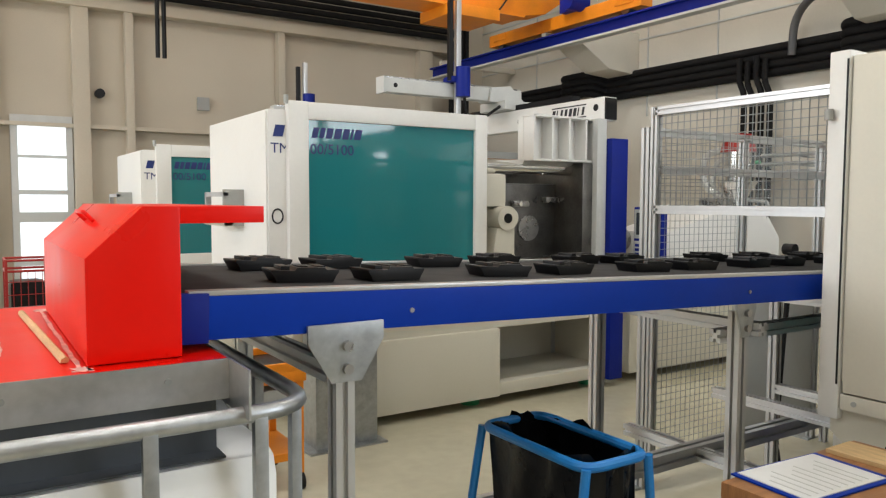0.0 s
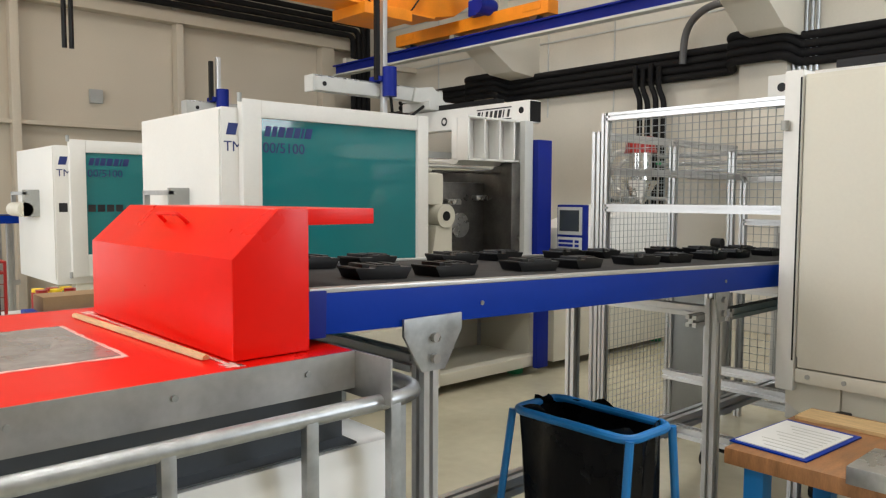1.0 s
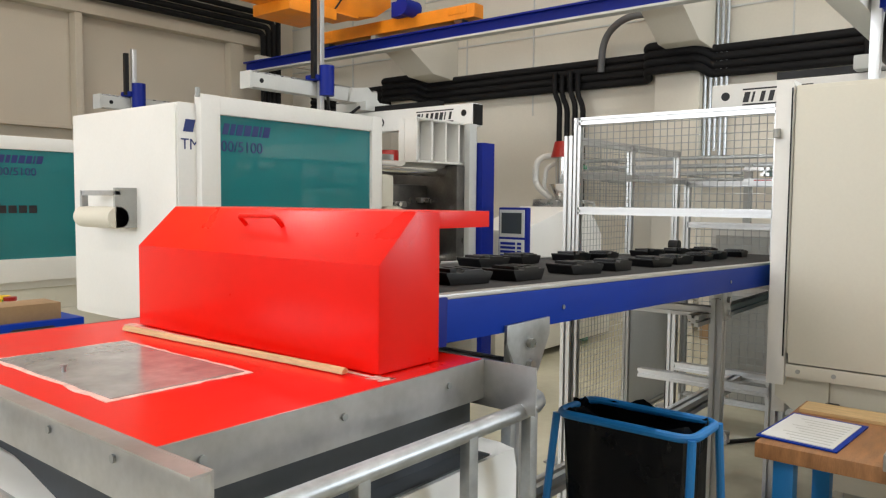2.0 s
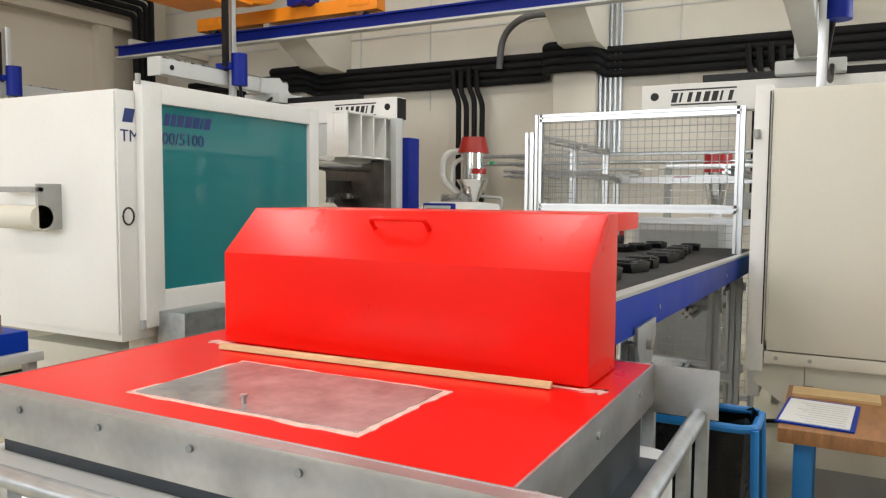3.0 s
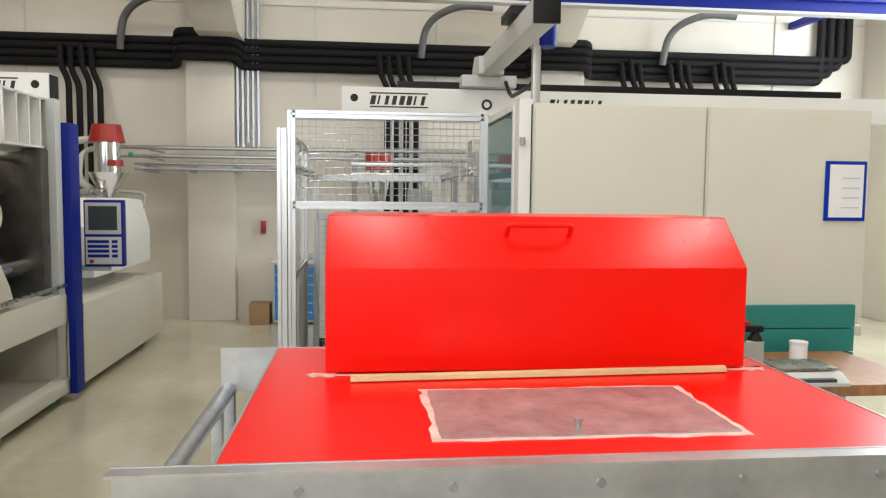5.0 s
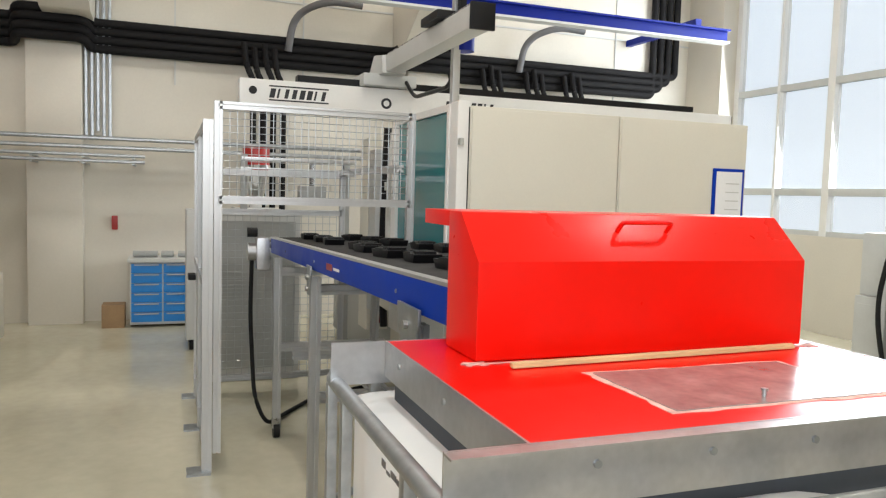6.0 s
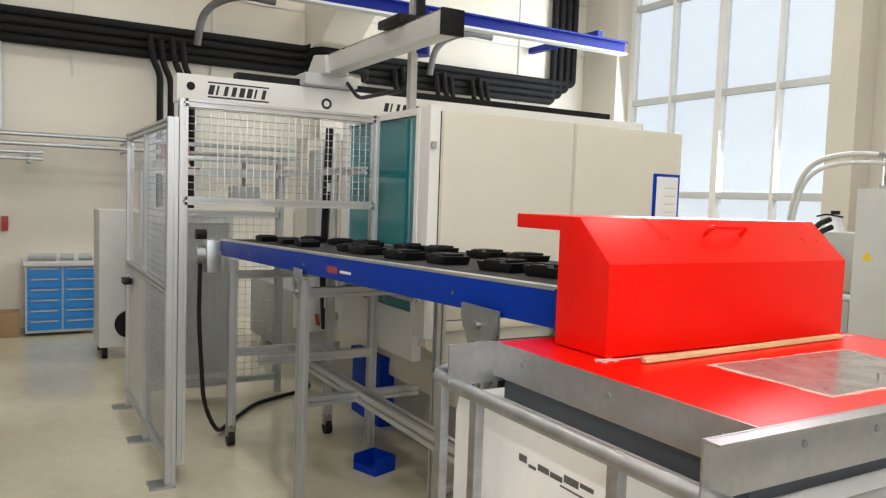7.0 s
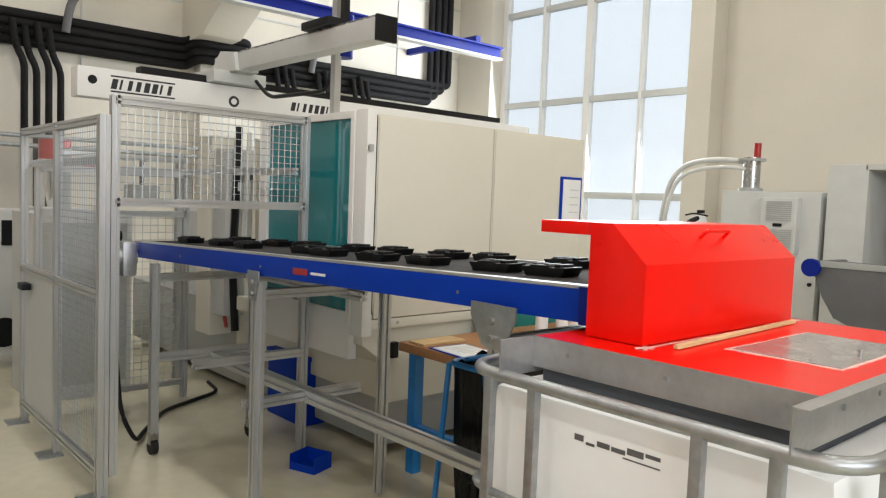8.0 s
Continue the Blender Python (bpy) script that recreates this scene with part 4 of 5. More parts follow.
part("top_sheet", B(LX0, LX1, LY0, LY1, LZ - 0.004, LZ), RED, lid, "red coated top sheet")
part("side_flange", B(LX0, LX1, LY0 - 0.003, LY0 + 0.001, LZ - 0.075, LZ + 0.001), SHEET, lid)
part("side_flange", B(LX0, LX1, LY1 - 0.001, LY1 + 0.003, LZ - 0.075, LZ + 0.001), SHEET, lid)
part("end_flange", B(LX0 - 0.004, LX0, LY0 - 0.12, LY1 + 0.12, LZ - 0.09, LZ + 0.001), SHEET, lid)
part("end_flange", B(LX1, LX1 + 0.004, LY0 - 0.12, LY1 + 0.12, LZ - 0.09, LZ + 0.001), SHEET, lid)
part("end_lip", B(LX0 - 0.03, LX0 - 0.003, LY0 - 0.12, LY1 + 0.12, LZ - 0.003, LZ + 0.0005), SHEET, lid)
# Liner block kept dark, so the gap beneath the cover reads shaded.
part("support_liner", B(LX0 + 0.02, LX1 - 0.02, LY0 + 0.015, LY1 - 0.015, 0.95, LZ - 0.02), LINERSHADE, lid, "dark grey liner block darkening the tank inside")
for x in (0.35, 0.6, 0.86):
    for y, s in ((LY0 - 0.003, -1), (LY1 + 0.003, 1)):
        part("rivet", R((x, y, LZ - 0.03), (x, y + s * 0.004, LZ - 0.03), 0.006, 10), GALV, lid)
for k in range(5):
    y = LY0 + 0.1 + 0.19 * k
    part("rivet", R((LX0 - 0.008, y, LZ - 0.035), (LX0 - 0.003, y, LZ - 0.035), 0.006, 10), GALV, lid)
# bare patch with a ragged pale edge
def ragged(x0, x1, y0, y1, jit, seed, n=14):
    r = random.Random(seed)
    pts = []
    for k in range(n): pts.append((x0 + r.uniform(-jit, jit), y0 + (y1 - y0) * k / n + r.uniform(-jit, jit)))
    for k in range(n): pts.append((x0 + (x1 - x0) * k / n + r.uniform(-jit, jit), y1 + r.uniform(-jit, jit)))
    for k in range(n): pts.append((x1 + r.uniform(-jit, jit), y1 + (y0 - y1) * k / n + r.uniform(-jit, jit)))
    for k in range(n): pts.append((x1 + (x0 - x1) * k / n + r.uniform(-jit, jit), y0 + r.uniform(-jit, jit)))
    return pts
part("scraped_edge", prism(bmesh.new(), ragged(0.35, 0.612, 2.307, 2.752, 0.0045, 3), "z", LZ, LZ + 0.0012), CHALK, lid, "pale scraped film edge")
part("bare_patch", prism(bmesh.new(), ragged(0.36, 0.602, 2.318, 2.742, 0.0015, 5), "z", LZ, LZ + 0.003), DULL, lid, "dull bare metal patch")
part("pin", R((0.392, 2.545, LZ), (0.392, 2.545, LZ + 0.013), 0.0035, 10), GALV, lid)
part("pin_head", R((0.392, 2.545, LZ + 0.013), (0.392, 2.545, LZ + 0.016), 0.006, 10), GALV, lid)
hd = thing("red_hood", "glossy red sheet-metal hood with a sloped front", "hood")
for y0, y1, sd in ((2.085, 2.12, 8), (2.9, 2.945, 9)):
    part("scraped_edge", prism(bmesh.new(), ragged(0.712, 0.738, y0, y1, 0.006, sd, 6), "z", LZ + 0.0003, LZ + 0.0015), CHALK, hd, "pale scraped film edge")
part("scraped_edge", prism(bmesh.new(), ragged(0.719, 0.727, 2.1, 2.93, 0.002, 11, 20), "z", LZ + 0.0003, LZ + 0.0017), CHALK, hd, "pale scraped film edge")

HX, HK, HT, HB, HE = 0.735, 0.834, 1.454, 0.9, 1.062
part("shell", prism(bmesh.new(), [(HX, LZ + 0.002), (HX, 1.361), (HK, HT), (HB, HT), (HB, LZ + 0.002)], "y", 2.118, 2.916, bev=0.0045), RED, hd)
part("canopy", prism(bmesh.new(), [(HB - 0.01, HT - 0.033), (HE, HT - 0.033), (HE, HT - 0.0005), (HB - 0.01, HT - 0.0005)], "y", 2.12, 2.914, bev=0.002), RED, hd)
nx, nz = -(HT - 1.361), (HK - HX)
nl = math.hypot(nx, nz)
nx, nz = nx / nl, nz / nl
cx, cz = HX + 0.062, 1.361 + 0.056
hdl = bmesh.new()
p = [(cx + nx * d, y, cz + nz * d) for d, y in ((0, 2.452), (0.03, 2.452), (0.03, 2.575), (0, 2.575))]
tube(hdl, p, 0.0048, 10, fillet=0.01)
part("handle", hdl, RED, hd, "red bow handle")
stick = solid("wooden_stick", prism(bmesh.new(), [(-0.008, 0.0), (0.006, 0.0), (0.008, 0.007), (0.002, 0.011), (-0.006, 0.008)], "y", -0.35, 0.35, bev=0.002), WOOD, "pale wooden slat lying against the hood", "stick")
stick.matrix_basis = pose(0.69, 2.52, LZ + 0.002, 0, 0, 2.5)

# ---- bag stand under the conveyor ----
bs = thing("bag_stand", "bright blue tubular stand with a black bin bag", "bin")
BX0, BX1, BY0, BY1, BZ = 1.78, 1.99, 1.95, 2.37, 0.83
part("rim", T([(BX0, 2.1, BZ), (BX0, BY1, BZ), (BX1, BY1, BZ), (BX1, BY0, BZ), (BX0, BY0, BZ), (BX0, 2.15, BZ)], 0.013, 10, fillet=0.05), LBLUE, bs)
for y, d in ((BY0, -0.03), (BY1, 0.03)):
    part("leg", T([(BX0, y, BZ), (BX0 - 0.12, y + d, 0.02)], 0.012, 10), LBLUE, bs)
    part("leg", T([(BX1, y, BZ), (BX1 + 0.05, y + d, 0.02)], 0.012, 10), LBLUE, bs)
part("base_bar", T([(BX0 - 0.12, BY0 - 0.03, 0.03), (BX0 - 0.12, BY1 + 0.03, 0.03)], 0.012, 10), LBLUE, bs)
bm = bmesh.new()
rs = random.Random(2)
rings = []
N = 56
for k in range(10):
    u = k / 9
    z = BZ + 0.012 - u * 0.7
    rr = []
    for i in range(N):
        a = 2 * math.pi * i / N
        c, s = math.cos(a), math.sin(a)
        q = 0.5 / max(abs(c), abs(s)) ** 0.75
        f = 1.0 - 0.12 * u + 0.03 * math.sin(9 * a + 3 * u) + 0.02 * math.sin(23 * a + 5 * u) * min(1, u * 4) + 0.012 * math.sin(41 * a - 7 * u)
        lip = (0.012 * math.sin(5 * a + 1) + 0.008 * math.sin(13 * a)) if k == 0 else 0.0
        rr.append(bm.verts.new(((BX0 + BX1) / 2 + c * q * (BX1 - BX0) * f * 0.97, (BY0 + BY1) / 2 + s * q * (BY1 - BY0) * f * 0.97, z + lip)))
    rings.append(rr)
for a, b in zip(rings, rings[1:]):
    for i in range(N):
        bm.faces.new((a[i], a[(i + 1) % N], b[(i + 1) % N], b[i]))
bm.faces.new(rings[-1])
bg = part("bin_bag", bm, BAG, bs, "creased black plastic bag")
part("bag_fill", B(BX0 + 0.05, BX1 - 0.05, BY0 + 0.08, BY1 - 0.08, 0.3, 0.52, bev=0.05), BAG, bs)
part("red_scrap", B(1.86, 1.89, 2.14, 2.2, 0.52, 0.535, bev=0.003), DRED, bs)

# ---- bench beside the machine ----
wb = thing("work_bench", "worn wooden bench on bright blue legs", "bench", (0.4, 0.06, -0.13))
part("top", B(1.84, 2.49, 0.38, 1.86, 0.8, 0.85, bev=0.008), BENCHW, wb)
for x in (1.9, 2.43):
    for y in (0.46, 1.78):
        part("leg", B(x - 0.03, x + 0.03, y - 0.03, y + 0.03, 0.13, 0.8, bev=0.004), LBLUE, wb)
part("stretcher", B(1.9, 2.43, 1.76, 1.8, 0.35, 0.4), LBLUE, wb)
cb = thing("clipboard", "white paper sheets on a blue-edged board on the bench", "paper", (2.47, 1.8, 0.72))
part("board", B(-0.18, 0.18, -0.12, 0.12, 0.001, 0.006, bev=0.001), BLUE, cb)
part("sheet", B(-0.165, 0.155, -0.105, 0.11, 0.006, 0.009), PAPER, cb)
for k in range(9):
    part("text_bar", B(-0.14 + 0.03 * k, -0.135 + 0.03 * k, -0.09, 0.03 + 0.02 * (k % 3), 0.009, 0.0095), LGREY, cb)
cb.rotation_euler = (0, 0, radians(-4))
solid("wooden_offcut", B(2.7, 2.83, 1.6, 1.9, 0.72, 0.733, bev=0.003), WOOD, "flat brown offcut on the bench", "board")
sc = thing("bench_scale", "grey bench scale with a display", "scale", (0.3, -0.12, -0.13))
part("body", prism(bmesh.new(), [(1.9, 0.852), (2.15, 0.852), (2.15, 0.9), (1.96, 0.9), (1.9, 0.868)], "y", 0.98, 1.26, bev=0.008), LGREY, sc)
part("platter", B(1.97, 2.15, 0.99, 1.25, 0.905, 0.915, bev=0.004), STEEL, sc)
part("post", R((2.06, 1.12, 0.89), (2.06, 1.12, 0.906), 0.03, 12), GREYP, sc)
part("display", B(1.904, 1.94, 1.04, 1.2, 0.871, 0.884), SCREEN, sc)
sb = thing("spray_bottle", "white spray bottle with a black and red head", "bottle", (0.42, -0.36, -0.13))
part("body", R((2.22, 1.4, 0.852), (2.22, 1.4, 0.96), 0.038, 18), HDPE, sb)
part("shoulder", R((2.22, 1.4, 0.96), (2.22, 1.4, 1.0), 0.038, 18, r2=0.015), BLACK, sb)
part("trigger", B(2.2, 2.24, 1.37, 1.45, 1.0, 1.03, bev=0.006), BLACK, sb)
part("nozzle", B(2.21, 2.23, 1.43, 1.46, 1.01, 1.05, bev=0.005), DRED, sb)
jr = thing("small_tub", "white plastic tub with a lid", "tub", (0.42, -0.4, -0.13))
part("body", R((2.26, 1.2, 0.852), (2.26, 1.2, 0.93), 0.04, 18), HDPE, jr)
part("lid", R((2.26, 1.2, 0.93), (2.26, 1.2, 0.945), 0.042, 18), PAPER, jr)
ca = thing("calculator", "pale desk calculator with dark keys", "calculator", (0.4, -0.2, -0.13))
part("body", B(2.1, 2.22, 1.52, 1.6, 0.852, 0.866, bev=0.004), LGREY, ca)
part("keys", B(2.11, 2.17, 1.53, 1.59, 0.866, 0.869), BLACK, ca)
solid("grey_mould_block", B(2.2, 2.42, 1.4, 1.56, 0.72, 0.77, bev=0.006), STEEL, "grey machined metal block on the bench", "block")

# ---- small things on the floor ----
bb = thing("blue_parts_bin", "open blue plastic parts bin on the floor", "bin", (3.2, 2.26, 0))
part("floor_panel", B(-0.085, 0.085, -0.075, 0.075, 0.0, 0.008), BLUE, bb)
part("side", B(-0.085, -0.079, -0.075, 0.075, 0.006, 0.085), BLUE, bb)
part("side", B(0.079, 0.085, -0.075, 0.075, 0.006, 0.085), BLUE, bb)
part("side", B(-0.079, 0.079, -0.075, -0.069, 0.006, 0.085), BLUE, bb)
part("side", B(-0.079, 0.079, 0.069, 0.075, 0.006, 0.04), BLUE, bb)
bb.rotation_euler = (0, 0, radians(20))
bb2 = thing("blue_crate", "deep blue plastic crate beneath the machine", "crate", (0.55, 0.03, 0))
part("body", B(3.3, 3.75, 1.55, 1.9, 0.0, 0.42, bev=0.012), BLUE, bb2)
part("rim", B(3.29, 3.76, 1.54, 1.91, 0.42, 0.45, bev=0.006), BLUE, bb2)
pl = thing("steel_trough", "grey sheet-steel trough on the floor by the machine", "trough")
part("body", B(2.24, 2.64, 4.66, 4.86, 0.01, 0.88, bev=0.008), GALV, pl)
part("foot_plate", B(2.18, 2.68, 4.6, 4.87, 0.0, 0.012), GALV, pl)

# ---- tool cabinet near the wall ----
dc = thing("drawer_cabinet", "white workshop cabinet with bright blue drawers", "cabinet", (0.27, 0.0, 0))
part("carcass", B(7.52, 8.0, 3.2, 3.85, 0.03, 0.69, bev=0.008), LGREY, dc)
part("worktop", B(7.48, 8.02, 3.18, 3.87, 0.69, 0.725, bev=0.005), LGREY, dc)
for y0 in (3.22, 3.535):
    for k in range(6):
        d = part("drawer", B(7.502, 7.522, y0, y0 + 0.3, 0.06 + 0.103 * k, 0.157 + 0.103 * k, bev=0.004), LBLUE, dc)
        part("handle", B(7.492, 7.504, y0 + 0.03, y0 + 0.27, 0.14 + 0.103 * k, 0.152 + 0.103 * k), GREYP, d)
for y in (3.25, 3.42, 3.58, 3.7):
    solid("tool_part", R((7.95, y, 0.76), (7.97, y + 0.12, 0.76), 0.036, 10), GREYP, "small dark tool lying on the cabinet", "tool")
solid("cardboard_box", B(7.8, 8.05, 3.9, 4.12, 0.0, 0.24, bev=0.004), CARD, "brown cardboard box on the floor", "box")
solid("fire_call_point", B(8.26, 8.305, 3.99, 4.05, 1.0, 1.15, bev=0.006), DRED, "red wall-mounted extinguisher case", "extinguisher")
ac = thing("chiller_unit", "pale grey chiller unit on castors", "chiller")
part("body", B(6.5, 7.0, 2.85, 3.32, 0.1, 1.28, bev=0.012), LGREY, ac)
part("vent", B(6.49, 6.502, 2.9, 3.1, 1.0, 1.2), BLACK, ac)
part("fan_opening", R((6.49, 3.08, 0.3), (6.51, 3.08, 0.3), 0.12, 20), BLACK, ac)
for x in (6.56, 6.94):
    for y in (2.9, 3.27):
        part("castor", R((x, y - 0.02, 0.05), (x, y + 0.02, 0.05), 0.05, 14), RUBBER, ac)
# ---- electrical cabinets by the window wall ----
ec = thing("electrical_cabinet", "pale grey electrical cabinet with a vented cooler", "cabinet", group="electrical cabinets")
part("body", B(2.1, 2.9, -2.1, -1.5, 0.0, 1.66, bev=0.01), LGREY, ec)
cl = part("cooling_unit", B(2.24, 2.52, -1.505, -1.42, 1.18, 1.61, bev=0.012), LGREY, ec)
for k in range(10):
    part("slat", B(2.28, 2.48, -1.422, -1.415, 1.43 + 0.016 * k, 1.438 + 0.016 * k), GREYP, cl)
    part("slat", B(2.27, 2.49, -1.422, -1.415, 1.21 + 0.016 * k, 1.218 + 0.016 * k), GREYP, cl)
part("badge", B(2.35, 2.42, -1.421, -1.415, 1.385, 1.41), BLACK, cl)
part("lock", R((2.14, -1.5, 1.1), (2.14, -1.48, 1.1), 0.015, 10), BLACK, ec)
part("lock", R((2.14, -1.5, 0.95), (2.14, -1.48, 0.95), 0.015, 10), BLACK, ec)
wt = part("warning_triangle", prism(bmesh.new(), [(2.75, 1.13), (2.83, 1.13), (2.79, 1.2)], "y", -1.5, -1.497), YELLOW, ec)
ec2 = thing("electrical_cabinet", "grey open control cabinet with red and black wiring", "cabinet", group="electrical cabinets")
part("body", B(1.78, 2.06, -2.1, -1.5, 0.0, 1.87, bev=0.01), LGREY, ec2)
part("back_panel", B(0.9, 1.8, -2.1, -2.05, 0.0, 1.87), LGREY, ec2)
part("side_panel", B(0.88, 0.92, -2.1, -1.5, 0.0, 1.87), LGREY, ec2)
part("top_panel", B(0.88, 1.8, -2.1, -1.5, 1.83, 1.87), LGREY, ec2)
rs = random.Random(7)
for k in range(9):
    x = 1.05 + 0.07 * k
    part("wire_loop", T([(x, -1.95, 1.6 - 0.02 * k), (x + 0.03, -1.8, 1.45), (x - 0.03, -1.85, 1.2), (x + 0.05, -1.95, 0.9)], 0.018, 8, fillet=0.1), (DRED, BLACK)[k % 2], ec2)
hu = thing("vacuum_loader", "steel vacuum loader with a curved clear hose and red beacon", "loader")
part("drum", R((2.78, -1.75, 1.68), (2.78, -1.75, 1.95), 0.07, 18), STEEL, hu)
part("flange", R((2.78, -1.75, 1.92), (2.78, -1.75, 1.94), 0.11, 18), GREYP, hu)
part("base", R((2.78, -1.75, 1.655), (2.78, -1.75, 1.69), 0.1, 18), GREYP, hu)
part("beacon", R((2.74, -1.75, 1.95), (2.74, -1.75, 2.07), 0.03, 14), DRED, hu)
part("hose", T([(2.75, -1.75, 1.9), (3.1, -1.75, 1.95), (3.5, -1.75, 1.88), (3.62, -1.75, 1.5), (3.62, -1.75, 0.02)], 0.024, 12, fillet=0.3), HOSE, hu)
part("hose", T([(2.75, -1.7, 1.85), (3.1, -1.7, 1.88), (3.45, -1.7, 1.8), (3.56, -1.7, 1.45), (3.56, -1.7, 0.02)], 0.018, 10, fillet=0.3), HOSE, hu)
for k, (x, z, d) in enumerate(((3.22, 1.42, 0.02), (3.2, 1.36, 0.1), (3.44, 1.2, 0.05), (3.38, 1.16, -0.06))):
    solid("black_hose", T([(x - 0.03, -1.64, z), (x, -1.5, z - 0.05), (x + d, -1.46, z - 0.45), (x + d * 0.4 - 0.04, -1.47, 0.35), (x - 0.15, -1.46, 0.02)], 0.022 if k < 2 else 0.018, 10, fillet=0.2), RUBBER, "thick black hose hanging to the floor", "hose", group="black hoses")
pk = thing("pump_station", "pale temperature-control unit with valves and a small screen", "pump")
part("tank", B(3.0, 3.85, -2.25, -1.66, 0.0, 0.78, bev=0.012), LGREY, pk)
part("door_panel", B(3.05, 3.45, -1.665, -1.65, 0.1, 0.72, bev=0.004), LGREY, pk)
part("door_panel", B(3.49, 3.82, -1.665, -1.65, 0.1, 0.72, bev=0.004), LGREY, pk)
part("rail", R((2.98, -1.62, 0.86), (3.5, -1.62, 0.86), 0.012, 8), STEEL, pk)
part("head_box", B(3.0, 3.42, -2.05, -1.68, 1.0, 1.32, bev=0.012), LGREY, pk)
part("screen", B(3.1, 3.4, -1.69, -1.67, 0.8, 0.97, bev=0.004), SCREEN, pk)
part("column", B(3.02, 3.1, -2.0, -1.9, 0.77, 1.01), GREYP, pk)
part("funnel", R((3.28, -1.85, 1.32), (3.28, -1.85, 1.46), 0.085, 18, r2=0.03), HDPE, pk)
part("funnel_cap", R((3.28, -1.85, 1.46), (3.28, -1.85, 1.49), 0.035, 14), BLACK, pk)
part("lever", T([(3.18, -1.8, 1.44), (3.3, -1.76, 1.46), (3.38, -1.76, 1.44)], 0.008, 8, fillet=0.03), BLACK, pk)
part("valve_block", R((3.42, -1.64, 1.17), (3.42, -1.82, 1.17), 0.055, 18), STEEL, pk)
part("valve_flange", R((3.42, -1.63, 1.17), (3.42, -1.66, 1.17), 0.075, 18), GREYP, pk)
part("elbow", T([(3.42, -1.7, 1.2), (3.36, -1.66, 1.28), (3.48, -1.64, 1.22), (3.54, -1.64, 1.08)], 0.018, 8, fillet=0.05), STEEL, pk)
part("pump_body", B(3.6, 3.85, -2.0, -1.7, 0.78, 1.28, bev=0.03), LGREY, pk)
part("stand_tube", B(3.5, 3.56, -1.63, -1.57, 0.0, 1.1, bev=0.005), ALU, pk)
rc = thing("inclined_conveyor", "dark grey belt conveyor end with a blue end cap", "conveyor")
part("belt_body", prism(bmesh.new(), [(1.78, 1.17), (1.8, 1.1), (1.74, 0.95), (1.66, 0.82), (1.56, 0.78), (0.5, 0.78), (0.5, 1.15)], "y", -1.2, -0.7, bev=0.015), DUCT, rc)
part("edge_strip", B(0.5, 1.76, -0.705, -0.69, 1.15, 1.19, bev=0.004), GREYP, rc)
part("roller", R((1.8, -1.2, 1.14), (1.8, -0.7, 1.14), 0.045, 18), DUCT, rc)
part("end_cap", R((1.81, -0.7, 1.14), (1.81, -0.665, 1.14), 0.06, 18), NAVY, rc)
for x in (0.8, 1.5):
    part("leg", B(x - 0.03, x + 0.03, -0.98, -0.92, 0, 0.79), GREYP, rc)

# ---- side table with paint pots near the first machine ----
tb = thing("tool_trolley", "low orange tool trolley with a dark tray", "trolley", (-0.14, 0.02, 0))
part("top", B(1.45, 2.12, 4.14, 4.6, 0.56, 0.62, bev=0.01), ORANGE, tb)
part("tray", B(1.48, 2.09, 4.17, 4.57, 0.615, 0.626), BLACK, tb)
for y0, y1 in ((4.14, 4.165), (4.575, 4.6)):
    part("rim", B(1.45, 2.12, y0, y1, 0.615, 0.66, bev=0.006), ORANGE, tb)
for x0, x1 in ((1.45, 1.475), (2.095, 2.12)):
    part("rim", B(x0, x1, 4.16, 4.58, 0.615, 0.66, bev=0.006), ORANGE, tb)
part("push_bar", T([(2.1, 4.16, 0.65), (2.17, 4.16, 0.7), (2.17, 4.58, 0.7), (2.1, 4.58, 0.65)], 0.011, 10, fillet=0.03), GALV, tb)
part("drawer", B(1.5, 2.07, 4.15, 4.58, 0.4, 0.53, bev=0.008), GREYP, tb)
part("shelf", B(1.46, 2.11, 4.16, 4.58, 0.16, 0.2), ORANGE, tb)
for x in (1.48, 2.09):
    for y in (4.17, 4.57):
        part("post", B(x - 0.018, x + 0.018, y - 0.018, y + 0.018, 0.09, 0.57), ORANGE, tb)
        part("castor", R((x - 0.018, y, 0.045), (x + 0.018, y, 0.045), 0.045, 12), RUBBER, tb)
wt2 = thing("side_table", "plain grey work table by the moulding machine", "table")
part("tabletop", B(0.7, 1.46, 4.62, 5.5, 0.8, 0.84, bev=0.006), LGREY, wt2)
for x in (0.74, 1.42):
    for y in (4.66, 5.46):
        part("leg", B(x - 0.02, x + 0.02, y - 0.02, y + 0.02, 0, 0.8), GREYP, wt2)
for k, (nm, c) in enumerate((("green", GREEN), ("yellow", YELLOW), ("white", PAPER), ("red", DRED), ("yellow", YELLOW), ("green", GREEN))):
    p = thing("paint_can", "small %s paint can on the grey table" % nm, "can", group="cans on the table")
    x, y = 1.17 + 0.07 * (k % 3), 5.2 + 0.08 * (k // 3)
    part("body", R((x, y, 0.841), (x, y, 0.96), 0.032, 16), c, p)
    part("lid", R((x, y, 0.96), (x, y, 0.978), 0.03, 16), YELLOW if k % 2 else DRED, p)
tx = thing("blue_tool_box", "open blue tool box with a carton inside", "box")
part("body", B(1.0, 1.42, 4.66, 4.9, 0.841, 0.925, bev=0.006), BLUE, tx)
part("carton", B(1.05, 1.33, 4.69, 4.87, 0.92, 1.0, bev=0.003), CARD, tx)
part("handle", T([(1.1, 4.655, 0.86), (1.1, 4.64, 0.9), (1.28, 4.64, 0.9), (1.28, 4.655, 0.86)], 0.006, 8, fillet=0.015), BLACK, tx)
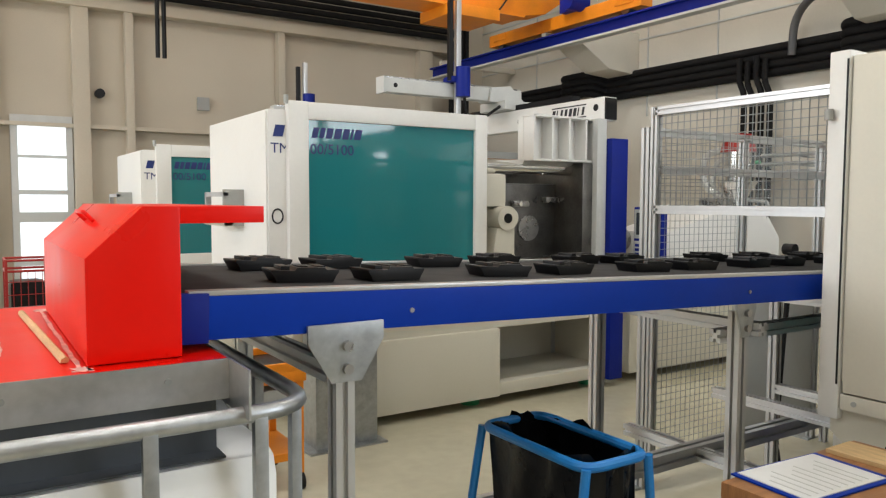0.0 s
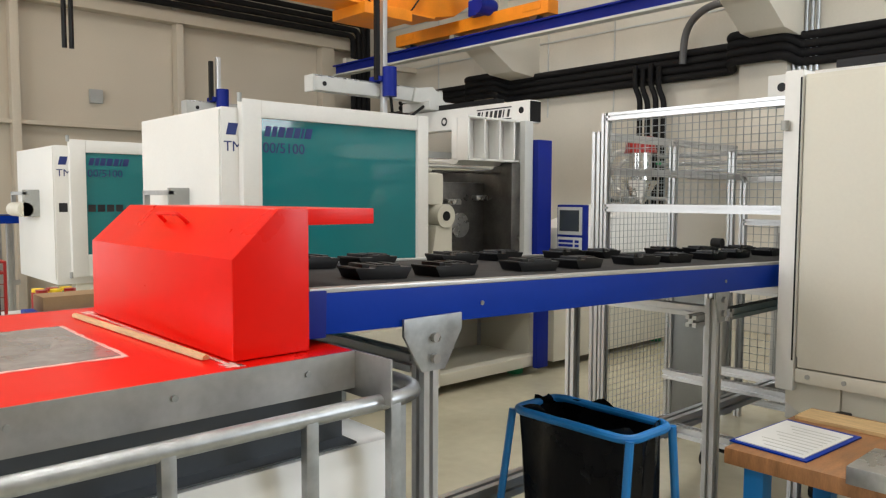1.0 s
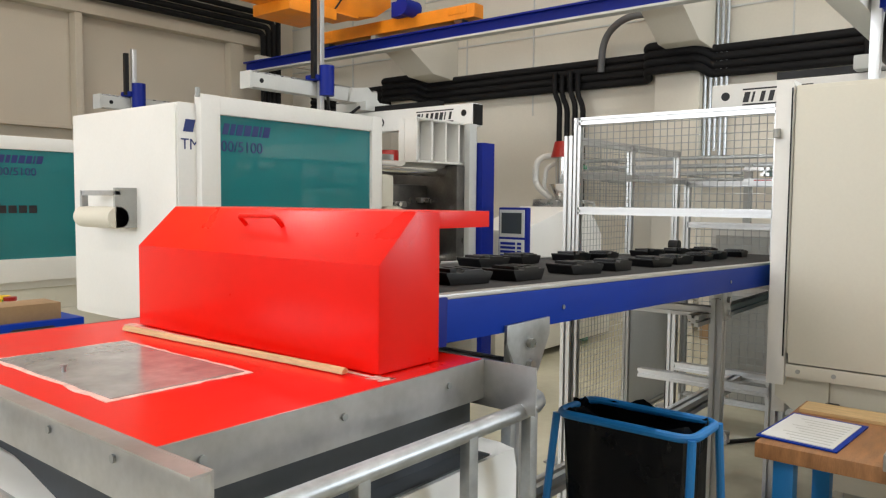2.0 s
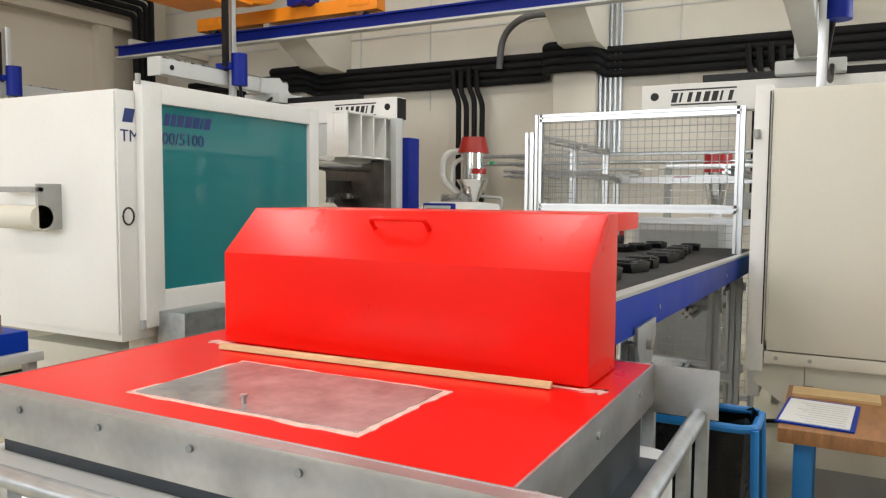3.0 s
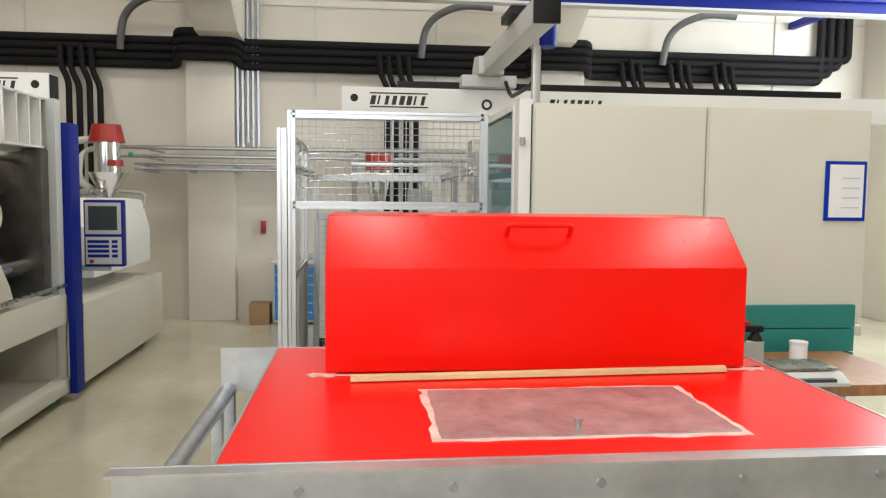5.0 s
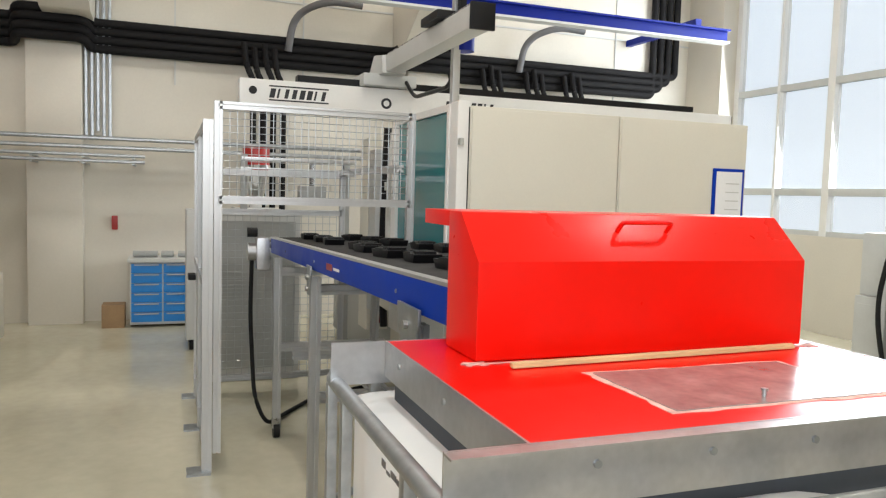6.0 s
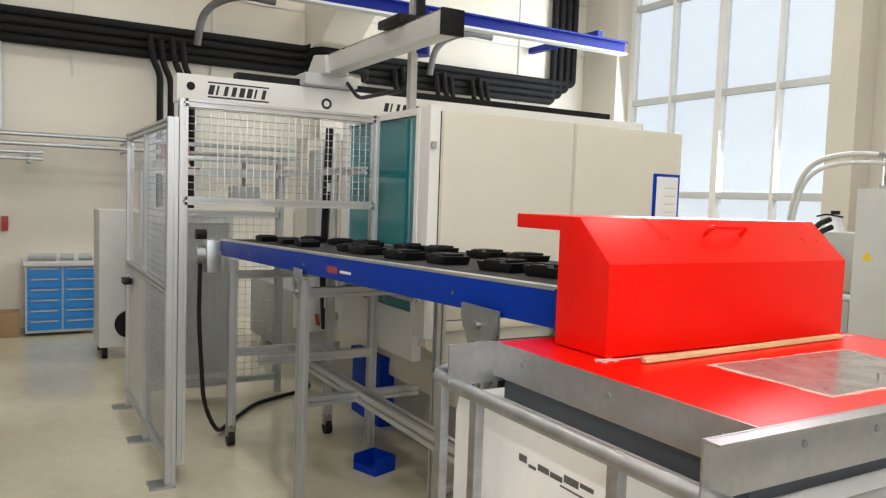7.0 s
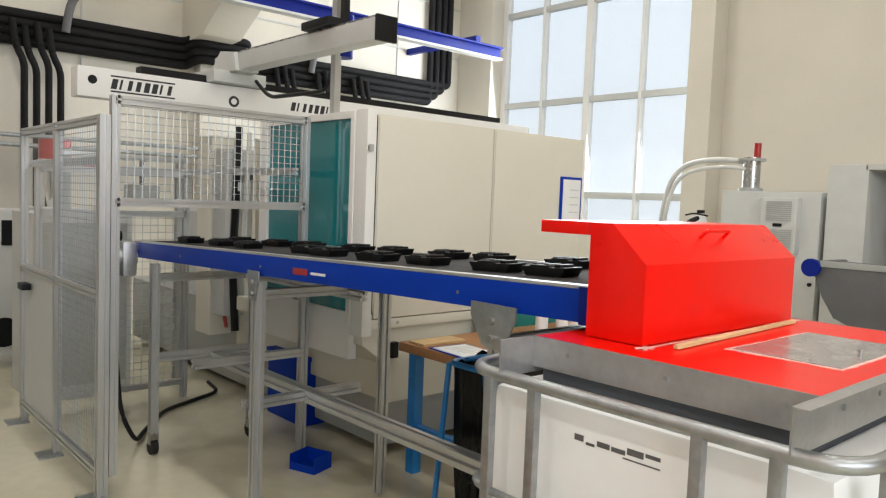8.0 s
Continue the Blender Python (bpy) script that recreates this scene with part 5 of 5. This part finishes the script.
wb2 = thing("wire_basket", "red wire basket with dark contents on the table", "basket", (0.8, 4.75, 0.84))
for z in (0.29, 0.34):
    part("rim", T([(-0.09, -0.1, z), (0.09, -0.1, z), (0.09, 0.1, z), (-0.09, 0.1, z), (-0.09, -0.098, z)], 0.006, 8), DRED, wb2)
part("basket_load", B(-0.075, 0.075, -0.085, 0.085, 0.01, 0.24, bev=0.03), BLACK, wb2)
for k in range(7):
    x = -0.09 + 0.03 * k
    part("wire", R((x, -0.1, 0.0), (x, -0.1, 0.29), 0.0018, 6), DRED, wb2)
for z in (0.06, 0.12, 0.18, 0.24):
    part("wire", R((-0.09, -0.1, z), (0.09, -0.1, z), 0.0018, 6), DRED, wb2)
part("floor_panel", B(-0.09, 0.09, -0.1, 0.1, 0.0, 0.008), DRED, wb2)
for x in (-0.088, 0.088):
    for y in (-0.098, 0.098):
        part("post", B(x - 0.006, x + 0.006, y - 0.006, y + 0.006, 0, 0.34), DRED, wb2)
tc = thing("belt_conveyor", "short blue conveyor end on aluminium legs beyond the twin machine", "conveyor", (1.59, 9.3, 0))
part("side_frame", B(0, 0.44, 0.0, 0.03, 1.2, 1.28, bev=0.005), BLUE, tc)
part("belt", B(0, 0.44, 0.03, 0.6, 1.21, 1.275, bev=0.01), BELT, tc)
part("side_frame", B(0, 0.44, 0.6, 0.63, 1.2, 1.28, bev=0.005), BLUE, tc)
for x in (0.14, 0.32):
    for y in (0.05, 0.58):
        part("leg", PF((x, y, 0.0), (x, y, 1.21), 0.06), ALU, tc)
part("cross_bar", PF((0.04, 0.05, 0.6), (0.4, 0.05, 0.6), 0.05), ALU, tc)
solid("red_box", B(1.63, 1.84, 9.4, 9.6, 1.276, 1.42, bev=0.01), DRED, "small red box on the conveyor end", "box")

# ---- black parts ----
proto = moulded_part()


def belt_pose(x, y, turn):
    return pose(x, y, CZ + SL * (x - CX) + 0.001, 0, math.degrees(math.atan(-SL)), turn)


spots = [
    (1.23, 2.66, 4), (1.22, 2.33, -6), (1.45, 2.67, 8), (1.44, 2.31, 3), (1.8, 2.67, -4), (2.06, 2.7, 7), (1.8, 2.33, -8), (2.05, 2.34, 5),
    (2.42, 2.69, 3), (2.4, 2.35, -5), (2.62, 2.66, 9), (2.66, 2.37, -3), (3.03, 2.41, 6), (3.14, 2.69, -7), (3.3, 2.44, 4), (3.45, 2.68, -5),
    (3.68, 2.46, 6), (3.85, 2.68, -2),
]
proto.matrix_basis = belt_pose(*spots[0])
for s in spots[1:]:
    copy_thing(proto, belt_pose(*s))
